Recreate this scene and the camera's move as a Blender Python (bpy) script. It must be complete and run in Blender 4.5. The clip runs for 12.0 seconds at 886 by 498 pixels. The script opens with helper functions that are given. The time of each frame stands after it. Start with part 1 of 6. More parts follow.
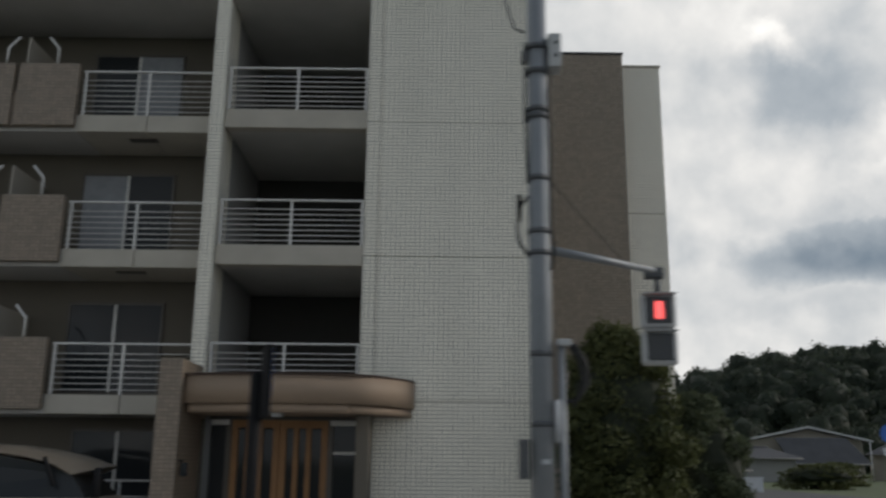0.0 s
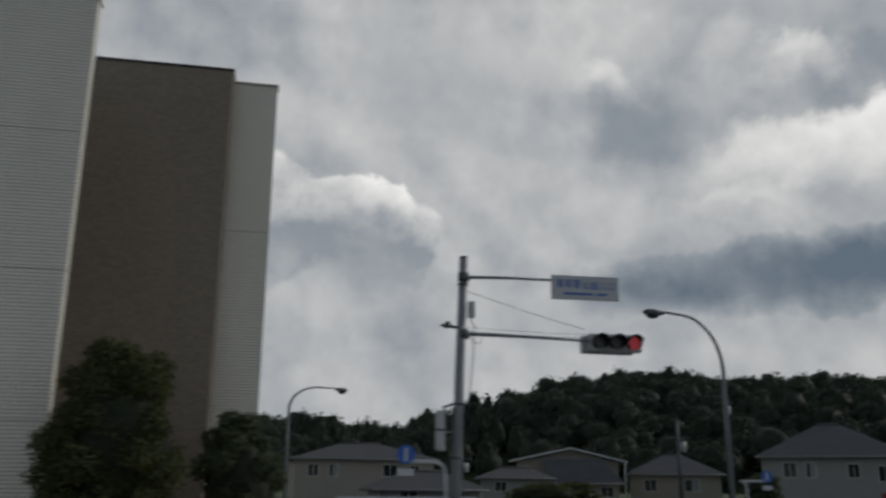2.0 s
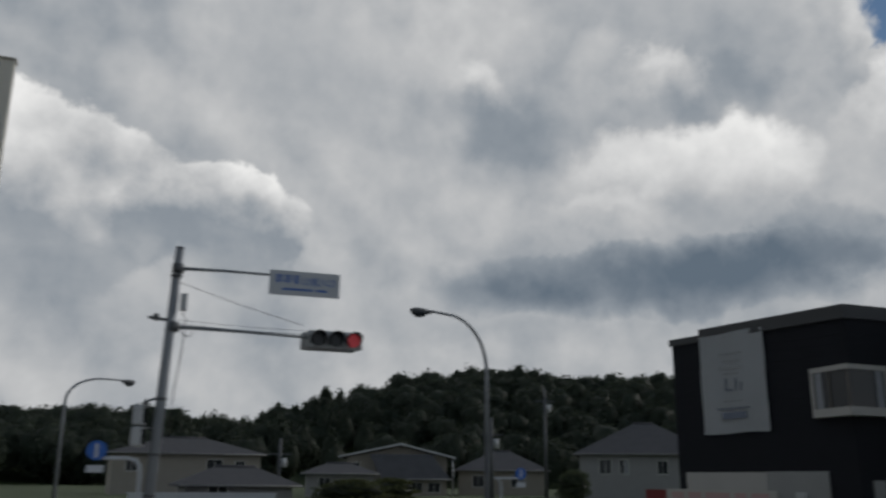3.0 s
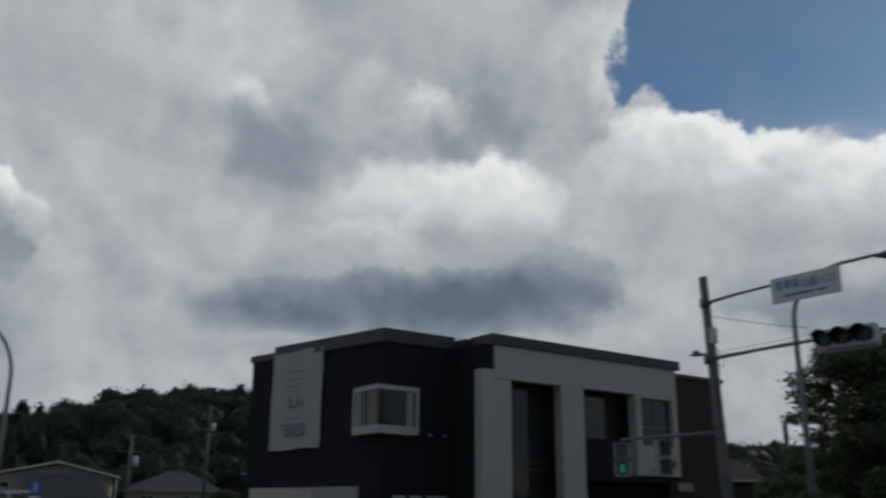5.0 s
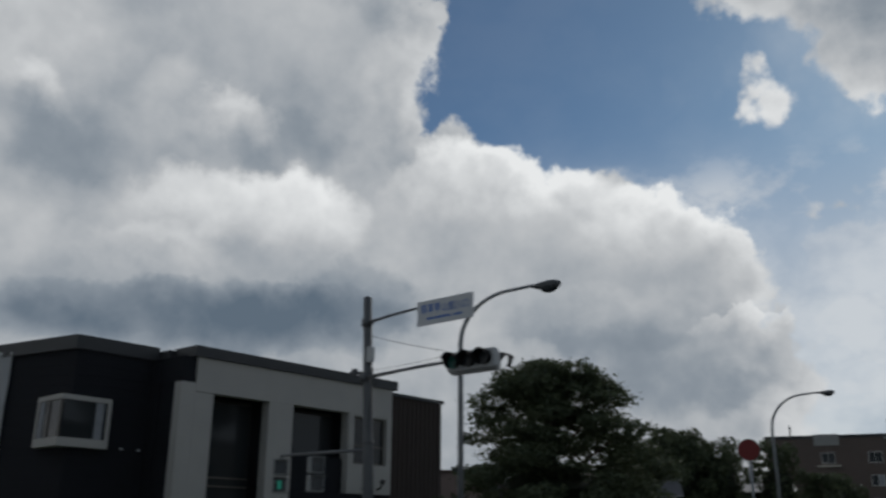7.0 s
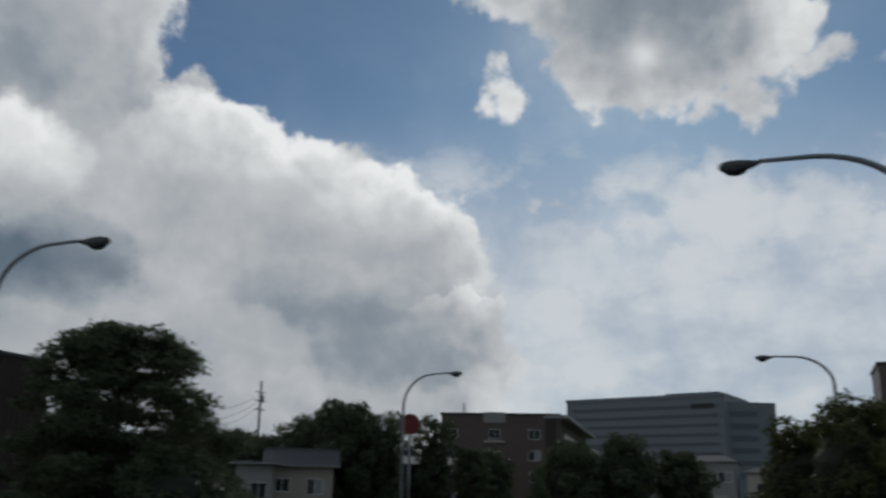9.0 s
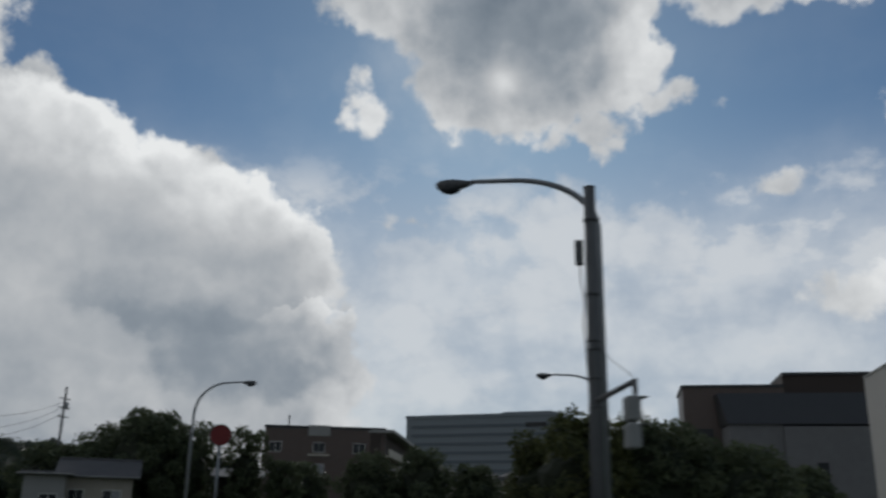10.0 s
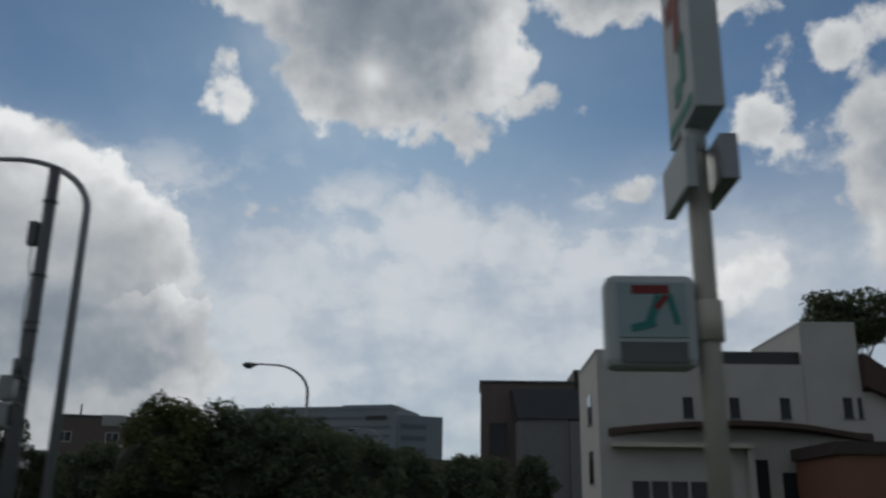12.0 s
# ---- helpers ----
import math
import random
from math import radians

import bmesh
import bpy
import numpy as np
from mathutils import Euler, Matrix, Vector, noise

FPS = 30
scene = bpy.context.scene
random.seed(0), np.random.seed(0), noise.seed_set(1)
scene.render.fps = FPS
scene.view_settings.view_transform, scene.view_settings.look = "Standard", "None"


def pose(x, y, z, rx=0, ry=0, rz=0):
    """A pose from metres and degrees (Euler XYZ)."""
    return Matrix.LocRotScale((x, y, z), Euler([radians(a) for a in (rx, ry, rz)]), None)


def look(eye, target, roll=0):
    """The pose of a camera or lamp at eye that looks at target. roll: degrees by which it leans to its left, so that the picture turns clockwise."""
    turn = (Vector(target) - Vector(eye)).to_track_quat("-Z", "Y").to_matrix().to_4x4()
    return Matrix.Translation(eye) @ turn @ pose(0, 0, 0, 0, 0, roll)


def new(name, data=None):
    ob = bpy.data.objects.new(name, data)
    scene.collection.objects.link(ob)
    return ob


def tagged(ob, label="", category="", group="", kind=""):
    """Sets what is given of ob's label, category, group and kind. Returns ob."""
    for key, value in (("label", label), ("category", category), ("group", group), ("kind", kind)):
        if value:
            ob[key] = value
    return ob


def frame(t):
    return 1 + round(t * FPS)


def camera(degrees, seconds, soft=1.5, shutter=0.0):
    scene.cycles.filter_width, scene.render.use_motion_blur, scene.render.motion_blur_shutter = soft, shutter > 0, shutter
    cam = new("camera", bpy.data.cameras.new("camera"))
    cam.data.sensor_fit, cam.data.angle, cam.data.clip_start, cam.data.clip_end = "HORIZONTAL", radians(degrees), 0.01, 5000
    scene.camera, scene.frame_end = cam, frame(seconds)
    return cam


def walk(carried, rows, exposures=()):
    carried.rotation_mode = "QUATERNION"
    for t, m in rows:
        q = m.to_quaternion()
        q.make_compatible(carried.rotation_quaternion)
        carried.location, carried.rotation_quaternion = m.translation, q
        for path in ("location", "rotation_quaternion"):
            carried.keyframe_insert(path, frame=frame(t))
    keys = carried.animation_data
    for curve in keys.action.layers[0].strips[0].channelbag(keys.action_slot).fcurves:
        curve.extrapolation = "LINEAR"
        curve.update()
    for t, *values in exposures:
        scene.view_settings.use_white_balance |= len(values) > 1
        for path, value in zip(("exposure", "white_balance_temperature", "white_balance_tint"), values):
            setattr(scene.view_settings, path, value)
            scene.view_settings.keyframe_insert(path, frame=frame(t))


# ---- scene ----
cam = camera(54.0, 12.0, 2.6, 0.5)
PATH = [
    (0, (1.585, -3.417, 1.43), (1.595, -1.474, 1.906), 0.6),
    (0.5, (3.014, -3.368, 1.473), (3.075, -1.43, 1.961), 0.7),
    (1, (4.518, -3.484, 1.475), (4.663, -1.55, 1.965), 0.5),
    (1.5, (6.15, -3.669, 1.508), (6.395, -1.747, 2.001), 0.6),
    (2, (7.818, -3.883, 1.48), (8.185, -1.988, 2.002), 0.4),
    (2.5, (9.426, -4.029, 1.541), (9.93, -2.165, 2.06), 0.5),
    (3, (10.971, -4.593, 1.552), (11.627, -2.775, 2.066), 0.5),
    (3.2, (11.528, -4.802, 1.497), (12.231, -3.004, 2.020), 0.4),
    (5, (16.937, -7.963, 1.301), (18.074, -6.418, 1.869), 0.5),
    (5.5, (17.553, -8.456, 1.346), (18.797, -7.0, 1.922), 0.2),
    (6, (17.941, -9.036, 1.252), (19.244, -7.651, 1.871), 0.3),
    (6.5, (18.535, -9.547, 1.249), (19.912, -8.235, 1.87), 0.2),
    (8.5, (21.341, -12.229, 1.401), (23.05, -11.362, 1.972), 1.1),
    (9, (22.024, -13.296, 1.485), (23.809, -12.582, 2.035), 1.0),
    (9.5, (22.569, -14.557, 1.457), (24.409, -14.009, 2.019), 1.2),
    (10, (22.649, -16.014, 1.347), (24.519, -15.623, 1.935), 1.2),
    (10.5, (22.774, -17.531, 1.321), (24.665, -17.245, 1.905), 1.2),
    (11, (22.924, -19.312, 1.291), (24.824, -19.111, 1.882), 0.9),
    (11.5, (23.091, -21.289, 1.231), (24.997, -21.157, 1.823), 0.7),
    (12, (23.23, -23.375, 1.249), (25.143, -23.297, 1.83), 0.9),
]
walk(cam, [(t, look(eye, target, roll)) for t, eye, target, roll in PATH], [(0, 0.68, 6800, 10), (0.5, 0.5, 6750, 10), (1.0, 0.26, 6650, 10), (1.6, 0.03, 6600, 10), (2.5, 0.0, 6550, 10), (5.5, -0.05, 6350, 9), (12, -0.05, 6350, 9)])

# ---------------------------------------------------------------- world, sun
SUN_A, SUN_E = 82.3, 28.1          # degrees right of +y, degrees up


def sun_way():
    a, e = radians(SUN_A), radians(SUN_E)
    return Vector((math.sin(a) * math.cos(e), math.cos(a) * math.cos(e), math.sin(e)))


sun = new("sun", bpy.data.lights.new("sun", "SUN"))
sun.data.energy, sun.data.angle, sun.data.color = 0.9, radians(12), (1.0, 0.95, 0.88)
sun.matrix_world = look(sun_way() * 100, (0, 0, 0))

def sky():
    """A broken cloud cover over a blue sky, in degrees right of +y (a) and up (e)."""
    w = bpy.data.worlds.new("sky")
    scene.world = w
    w.use_nodes = True
    nt = w.node_tree
    nodes, links = nt.nodes, nt.links
    bg = nodes["Background"]

    def put(socket, value):
        if isinstance(value, bpy.types.NodeSocket):
            links.new(value, socket)
        else:
            socket.default_value = value

    def calc(op, *args, clamp=False):
        n = nodes.new("ShaderNodeMath")
        n.operation, n.use_clamp = op, clamp
        for s, v in zip(n.inputs, args):
            put(s, v)
        return n.outputs[0]

    def vec(op, *args):
        n = nodes.new("ShaderNodeVectorMath")
        n.operation = op
        for s, v in zip(n.inputs, args):
            put(s, v)
        return n.outputs["Value"] if op in ("DOT_PRODUCT", "LENGTH") else n.outputs[0]

    def fbm(at, scale, detail, rough=0.55):
        n = nodes.new("ShaderNodeTexNoise")
        n.inputs["Scale"].default_value, n.inputs["Detail"].default_value, n.inputs["Roughness"].default_value = scale, detail, rough
        links.new(at, n.inputs["Vector"])
        return n

    def ramp(value, lo, hi, to_lo=0.0, to_hi=1.0, smooth=True):
        n = nodes.new("ShaderNodeMapRange")
        n.interpolation_type = "SMOOTHSTEP" if smooth else "LINEAR"
        for i, v in enumerate((value, lo, hi, to_lo, to_hi)):
            put(n.inputs[i], v)
        return n.outputs[0]

    def mix(fac, a, b):
        n = nodes.new("ShaderNodeMix")
        n.data_type = "RGBA"
        for i, v in ((0, fac), (6, a), (7, b)):
            put(n.inputs[i], v)
        return n.outputs[2]

    way = nodes.new("ShaderNodeTexCoord").outputs["Generated"]
    sep = nodes.new("ShaderNodeSeparateXYZ")
    links.new(way, sep.inputs[0])
    a = calc("MULTIPLY", calc("ARCTAN2", sep.outputs[0], sep.outputs[1]), 180 / math.pi)
    e = calc("MULTIPLY", calc("ARCSINE", sep.outputs[2]), 180 / math.pi)
    com = nodes.new("ShaderNodeCombineXYZ")
    links.new(a, com.inputs[0])
    links.new(e, com.inputs[1])
    half = (0.5, 0.5, 0.5)
    broad = vec("MULTIPLY", vec("SUBTRACT", fbm(way, 8.0, 3).outputs["Color"], half), (5.0, 4.0, 0.0))
    fine = vec("MULTIPLY", vec("SUBTRACT", fbm(way, 24.0, 6, 0.6).outputs["Color"], half), (3.4, 3.4, 0.0))
    at = vec("ADD", vec("ADD", com.outputs[0], broad), fine)
    near = vec("ADD", com.outputs[0], vec("MULTIPLY", fine, (0.7, 0.7, 0.0)))
    calm = vec("ADD", vec("ADD", com.outputs[0], broad), vec("MULTIPLY", fine, (0.6, 0.6, 0.0)))

    def lump(acc, ca, ce, ra, re, p=None):
        """Cloud body: the depth inside an ellipse, in degrees, joined to what there is."""
        r = vec("LENGTH", vec("MULTIPLY_ADD", p or at, (1 / ra, 1 / re, 0), (-ca / ra, -ce / re, 0)))
        return calc("MAXIMUM", acc, calc("MULTIPLY_ADD", r, -min(ra, re), min(ra, re)))

    def tone(acc, ca, ce, ra, re, s):
        q = vec("MULTIPLY_ADD", calm, (1 / ra, 1 / re, 0), (-ca / ra, -ce / re, 0))
        return calc("MULTIPLY_ADD", calc("SUBTRACT", 1.0, vec("DOT_PRODUCT", q, q), clamp=True), s, acc)

    # cloud bodies: the wide cover, the great heap with its steep edge, the cloud before the sun, single puffs
    body = calc("ADD", -20.0, 0.0)
    # its last three rows are unseen clouds behind, added to neutralise the facades' light
    for row in ((-12, 24, 61, 40), (32, 32, 17.5, 14), (178, 28, 50, 24), (-182, 28, 50, 24), (-110, 34, 50, 34)):
        body = lump(body, *row)
    for row in ((38, 12, 32, 13.5), (50, 16, 12, 9.3), (58, 14.5, 11, 9), (63.5, 13.5, 7.5, 7.6), (64, 8, 9.5, 7)):
        body = lump(body, *row)
    for row in ((83, 32.5, 12, 5.0), (83, 28.6, 7.6, 4.2), (81.5, 26.3, 4.6, 2.2), (90.5, 29, 3.9, 3.6), (94.2, 26.6, 2.6, 1.0), (73, 32.4, 5, 1.8), (104, 33.5, 12, 3.2)):
        body = lump(body, *row, near)
    for row in ((71.8, 26.9, 1.0, 1.3), (72.8, 25.4, 1.4, 1.1), (109.4, 24.0, 2.2, 2.2), (110.6, 22.4, 1.3, 1.7), (100.8, 20.5, 2.6, 0.8), (75.9, 18.8, 1.9, 0.8), (88.5, 24.6, 3.2, 1.1), (86.5, 24.0, 1.4, 0.8)):
        body = lump(body, *row, near)
    for row in ((107, 14.0, 2.4, 1.5), (109.2, 15.2, 1.8, 1.6), (117.5, 20, 3.6, 7), (115, 28, 3.4, 1.6), (104.5, 13.2, 3.4, 1.2)):
        body = lump(body, *row, near)
    rag = calc("MULTIPLY", calc("SUBTRACT", fbm(way, 18.0, 8, 0.6).outputs["Fac"], 0.5), 3.0)
    # rounded heads of the heaps
    warped = vec("ADD", way, vec("MULTIPLY", vec("SUBTRACT", fbm(way, 30.0, 3).outputs["Color"], half), (0.03, 0.03, 0.03)))

    def heads(p, scale):
        n = nodes.new("ShaderNodeTexVoronoi")
        n.feature = "SMOOTH_F1"
        for key, v in (("Scale", scale), ("Detail", 1.0), ("Roughness", 0.4), ("Smoothness", 0.5)):
            n.inputs[key].default_value = v
        links.new(p, n.inputs["Vector"])
        return calc("SUBTRACT", 0.62, n.outputs["Distance"])

    knobs = heads(warped, 24.0)
    deep = calc("ADD", calc("MULTIPLY_ADD", knobs, 1.5, body), rag)
    cover = ramp(deep, -0.35, 0.55)
    # thin broken cloud that thickens towards the horizon
    streak = fbm(vec("MULTIPLY", way, (1.0, 1.0, 1.7)), 7.0, 8, 0.58).outputs["Fac"]
    veil = calc("MULTIPLY", ramp(e, 25.0, 19.0), ramp(streak, 0.36, 0.60), clamp=True)
    veil = calc("MAXIMUM", veil, ramp(fbm(vec("MULTIPLY", way, (1.0, 1.0, 0.6)), 4.0, 6, 0.55).outputs["Fac"], 0.42, 0.85, 0.0, 0.5))
    veil = calc("MAXIMUM", veil, ramp(e, 26.0, 13.0, 0.08, 0.96))
    # soft white banks low beside the great heap
    bank = calc("ADD", -20.0, 0.0)
    for row in ((76.5, 15.6, 5.5, 3.2), (73.5, 11.5, 5, 3.5), (75.8, 18.7, 1.6, 0.7), (86.5, 18.4, 5.0, 3.2), (82.0, 17.2, 5.0, 2.2), (92.5, 17.0, 4.2, 3.0), (98, 15.2, 6, 2.6), (84, 12.0, 9, 2.4), (97, 10.4, 10, 2.2), (76, 8.5, 6, 1.6)):
        bank = lump(bank, *row)
    bank = ramp(calc("ADD", bank, rag), -0.6, 1.6)
    veil = calc("MAXIMUM", veil, calc("MULTIPLY", bank, 0.95))

    # light and shade on the clouds
    up = vec("ADD", way, (0.022, 0.003, 0.02))
    relief = calc("SUBTRACT", fbm(way, 7.0, 6, 0.46).outputs["Fac"], fbm(up, 7.0, 6, 0.46).outputs["Fac"])
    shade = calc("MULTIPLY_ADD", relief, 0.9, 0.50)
    puff_up = vec("ADD", way, (0.008, 0.001, 0.008))
    puffs = calc("SUBTRACT", fbm(way, 22.0, 5, 0.5).outputs["Fac"], fbm(puff_up, 22.0, 5, 0.5).outputs["Fac"])
    # heaps in front of the cover: lit crowns, grey bases that melt into the cover
    def heap(acc, ca, ce, ra, re, lo, hi, edge=0.86, dim=-0.55):
        q = vec("MULTIPLY_ADD", at, (1 / ra, 1 / re, 0), (-ca / ra, -ce / re, 0))
        up_q = vec("DOT_PRODUCT", q, (0.25, 0.97, 0))
        solid = calc("MULTIPLY", ramp(vec("LENGTH", q), 1.0, edge), ramp(up_q, -0.95, 0.25))
        light = ramp(calc("MULTIPLY_ADD", relief, 2.2, up_q), dim, 0.95, lo, hi, False)
        return calc("MULTIPLY_ADD", solid, calc("SUBTRACT", light, acc), acc)

    for row in ((10, 26, 9, 5, 0.42, 0.56, 0.5), (38, 29.5, 8, 6.0, 0.40, 0.64, 0.6), (46.5, 27, 4, 6, 0.40, 0.78, 0.55), (25.5, 22, 6.5, 4.6, 0.34, 0.56, 0.5), (-10, 16.2, 14, 7.2, 0.30, 1.0, 0.9, 0.0), (4.5, 15.4, 6.6, 4.5, 0.28, 0.98, 0.86, 0.0)):
        shade = heap(shade, *row)
    for row in ((37, 18.4, 9, 5.0, 0.42, 1.0, 0.72, -0.4), (35.0, 25.0, 3.2, 2.6, 0.40, 0.9, 0.5), (22.5, 25.0, 3.0, 2.2, 0.42, 0.86, 0.4), (29.5, 15.4, 7, 3.2, 0.30, 0.68, 0.7), (54, 20.6, 9, 4.4, 0.46, 1.0, 0.8), (64.5, 17.6, 6.5, 5.0, 0.44, 0.98, 0.8), (57, 17.4, 5.5, 3.4, 0.40, 0.70, 0.5), (44.0, 13.9, 5.2, 3.3, 0.16, 0.44, 0.62, -0.4)):
        shade = heap(shade, *row)
    for row in ((61.5, 12.4, 8, 3.2, 0.24, 0.60, 0.6), (65, 8.6, 7.0, 2.8, 0.14, 0.48, 0.6), (69.3, 12.2, 2.6, 1.2, 0.46, 0.70), (55, 9.5, 6, 2.6, 0.40, 0.62, 0.5), (20, 10, 7, 3, 0.40, 0.58, 0.4)):
        shade = heap(shade, *row)
    shade = calc("ADD", shade, ramp(deep, 0.2, 2.4, 0.17, 0.0))
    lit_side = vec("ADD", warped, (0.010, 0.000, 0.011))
    shade = calc("MULTIPLY_ADD", calc("MULTIPLY", calc("SUBTRACT", knobs, heads(lit_side, 24.0)), ramp(deep, 6.0, 0.8)), 0.22, shade)
    for row in ((34, 12.5, 16, 2.9, -0.48), (39, 24.6, 5, 2.2, -0.15), (25, 23, 4.5, 2.8, -0.1), (24, 12.0, 6, 1.8, -0.12), (60, 11, 9, 1.8, -0.12), (30, 9, 14, 2, -0.04), (31, 27.3, 2.2, 1.6, 0.1), (24.5, 23.0, 5.5, 3.2, -0.11), (33.5, 26.8, 6.5, 2.8, -0.04), (38, 25.2, 6, 3.5, -0.10), (-10, 28, 12, 5, -0.12), (20, 29, 9, 4, 0.08), (-4, 10, 9, 4, -0.06), (31, 19.4, 7, 2.2, 0.12)):
        shade = tone(shade, *row)
    # the final three rows darken those unseen rear clouds to dim the facades
    for row in ((83.2, 30.5, 9.0, 6.8, -0.33), (91.8, 28.5, 2.6, 4, 0.2), (72.8, 25.8, 2.5, 2.5, 0.24), (110, 23.5, 3.5, 3.5, 0.2), (107, 14.6, 4, 3, 0.2), (100, 34, 8, 2.2, -0.2), (178, 30, 70, 45, -0.26), (-182, 30, 70, 45, -0.26), (-110, 34, 60, 45, -0.32)):
        shade = tone(shade, *row)
    shade = calc("MULTIPLY_ADD", puffs, 0.16, shade)
    # the sun's glow through the cloud
    toward = vec("DOT_PRODUCT", way, tuple(sun_way()))
    ahead = calc("MAXIMUM", toward, 0.0)
    glow = calc("MULTIPLY", calc("POWER", ahead, 7000.0), 0.34)
    glow = calc("ADD", glow, calc("ADD", calc("MULTIPLY", calc("POWER", ahead, 1100.0), 0.16), ramp(toward, 0.985, 0.9995, 0.0, 0.05)))
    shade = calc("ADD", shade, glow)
    tint = nodes.new("ShaderNodeValToRGB")
    r = tint.color_ramp
    r.elements[0].position, r.elements[0].color = 0.0, (0.115, 0.152, 0.195, 1)
    r.elements[1].position, r.elements[1].color = 1.0, (0.84, 0.84, 0.83, 1)
    r.elements.new(0.3).color = (0.262, 0.295, 0.332, 1)
    r.elements.new(0.6).color = (0.50, 0.51, 0.52, 1)
    links.new(shade, tint.inputs[0])

    blue = nodes.new("ShaderNodeTexSky")
    blue.sky_type, blue.sun_disc = "NISHITA", False
    blue.sun_elevation, blue.sun_rotation = radians(SUN_E), radians(SUN_A)
    blue.air_density, blue.dust_density, blue.ozone_density = 1.0, 0.3, 3.0
    clear = vec("MULTIPLY", blue.outputs[0], (0.030, 0.042, 0.048))
    thin = mix(calc("MULTIPLY", veil, 0.9), clear, mix(calc("MAXIMUM", ramp(calc("ADD", streak, relief), 0.35, 0.7), calc("MULTIPLY", bank, ramp(calc("ADD", streak, relief), 0.2, 0.6))), (0.43, 0.475, 0.535, 1), (0.64, 0.655, 0.67, 1)))
    full = mix(cover, thin, tint.outputs[0])
    links.new(full, bg.inputs["Color"])
    bg.inputs["Strength"].default_value = 1.0


sky()

# ---------------------------------------------------------------- materials
def material(name, colour, rough=0.7, metal=0.0, grain=0.06, grain_size=30.0, stain=0.15, stain_size=1.2, bump=0.0, emit=None, spec=0.4):
    """A plain coat with fine grain and broad stains, both in metres."""
    m = bpy.data.materials.new(name)
    m.use_nodes = True
    nt = m.node_tree
    b = nt.nodes["Principled BSDF"]
    b.inputs["Roughness"].default_value, b.inputs["Metallic"].default_value = rough, metal
    b.inputs["Specular IOR Level"].default_value = spec
    co = nt.nodes.new("ShaderNodeTexCoord")
    big, fine = nt.nodes.new("ShaderNodeTexNoise"), nt.nodes.new("ShaderNodeTexNoise")
    big.inputs["Scale"].default_value, big.inputs["Detail"].default_value = stain_size, 5
    fine.inputs["Scale"].default_value, fine.inputs["Detail"].default_value = grain_size, 3
    nt.links.new(co.outputs["Object"], big.inputs["Vector"])
    nt.links.new(co.outputs["Object"], fine.inputs["Vector"])
    add = nt.nodes.new("ShaderNodeMath")
    add.operation = "MULTIPLY_ADD"
    nt.links.new(big.outputs["Fac"], add.inputs[0])
    add.inputs[1].default_value, add.inputs[2].default_value = 2 * stain, 1 - stain
    add2 = nt.nodes.new("ShaderNodeMath")
    add2.operation = "MULTIPLY_ADD"
    nt.links.new(fine.outputs["Fac"], add2.inputs[0])
    add2.inputs[1].default_value, add2.inputs[2].default_value = 2 * grain, 1 - grain
    mul = nt.nodes.new("ShaderNodeMath")
    mul.operation = "MULTIPLY"
    nt.links.new(add.outputs[0], mul.inputs[0])
    nt.links.new(add2.outputs[0], mul.inputs[1])
    mix = nt.nodes.new("ShaderNodeVectorMath")
    mix.operation = "SCALE"
    mix.inputs[0].default_value = colour
    nt.links.new(mul.outputs[0], mix.inputs["Scale"])
    nt.links.new(mix.outputs[0], b.inputs["Base Color"])
    rr = nt.nodes.new("ShaderNodeMapRange")
    rr.inputs[3].default_value, rr.inputs[4].default_value = max(0.02, rough - 0.12), min(1, rough + 0.12)
    nt.links.new(big.outputs["Fac"], rr.inputs[0])
    nt.links.new(rr.outputs[0], b.inputs["Roughness"])
    if bump:
        bp = nt.nodes.new("ShaderNodeBump")
        bp.inputs["Strength"].default_value, bp.inputs["Distance"].default_value = bump, 0.02
        nt.links.new(fine.outputs["Fac"], bp.inputs["Height"])
        nt.links.new(bp.outputs[0], b.inputs["Normal"])
    if emit:
        b.inputs["Emission Color"].default_value, b.inputs["Emission Strength"].default_value = (*emit[0], 1), emit[1]
    return m


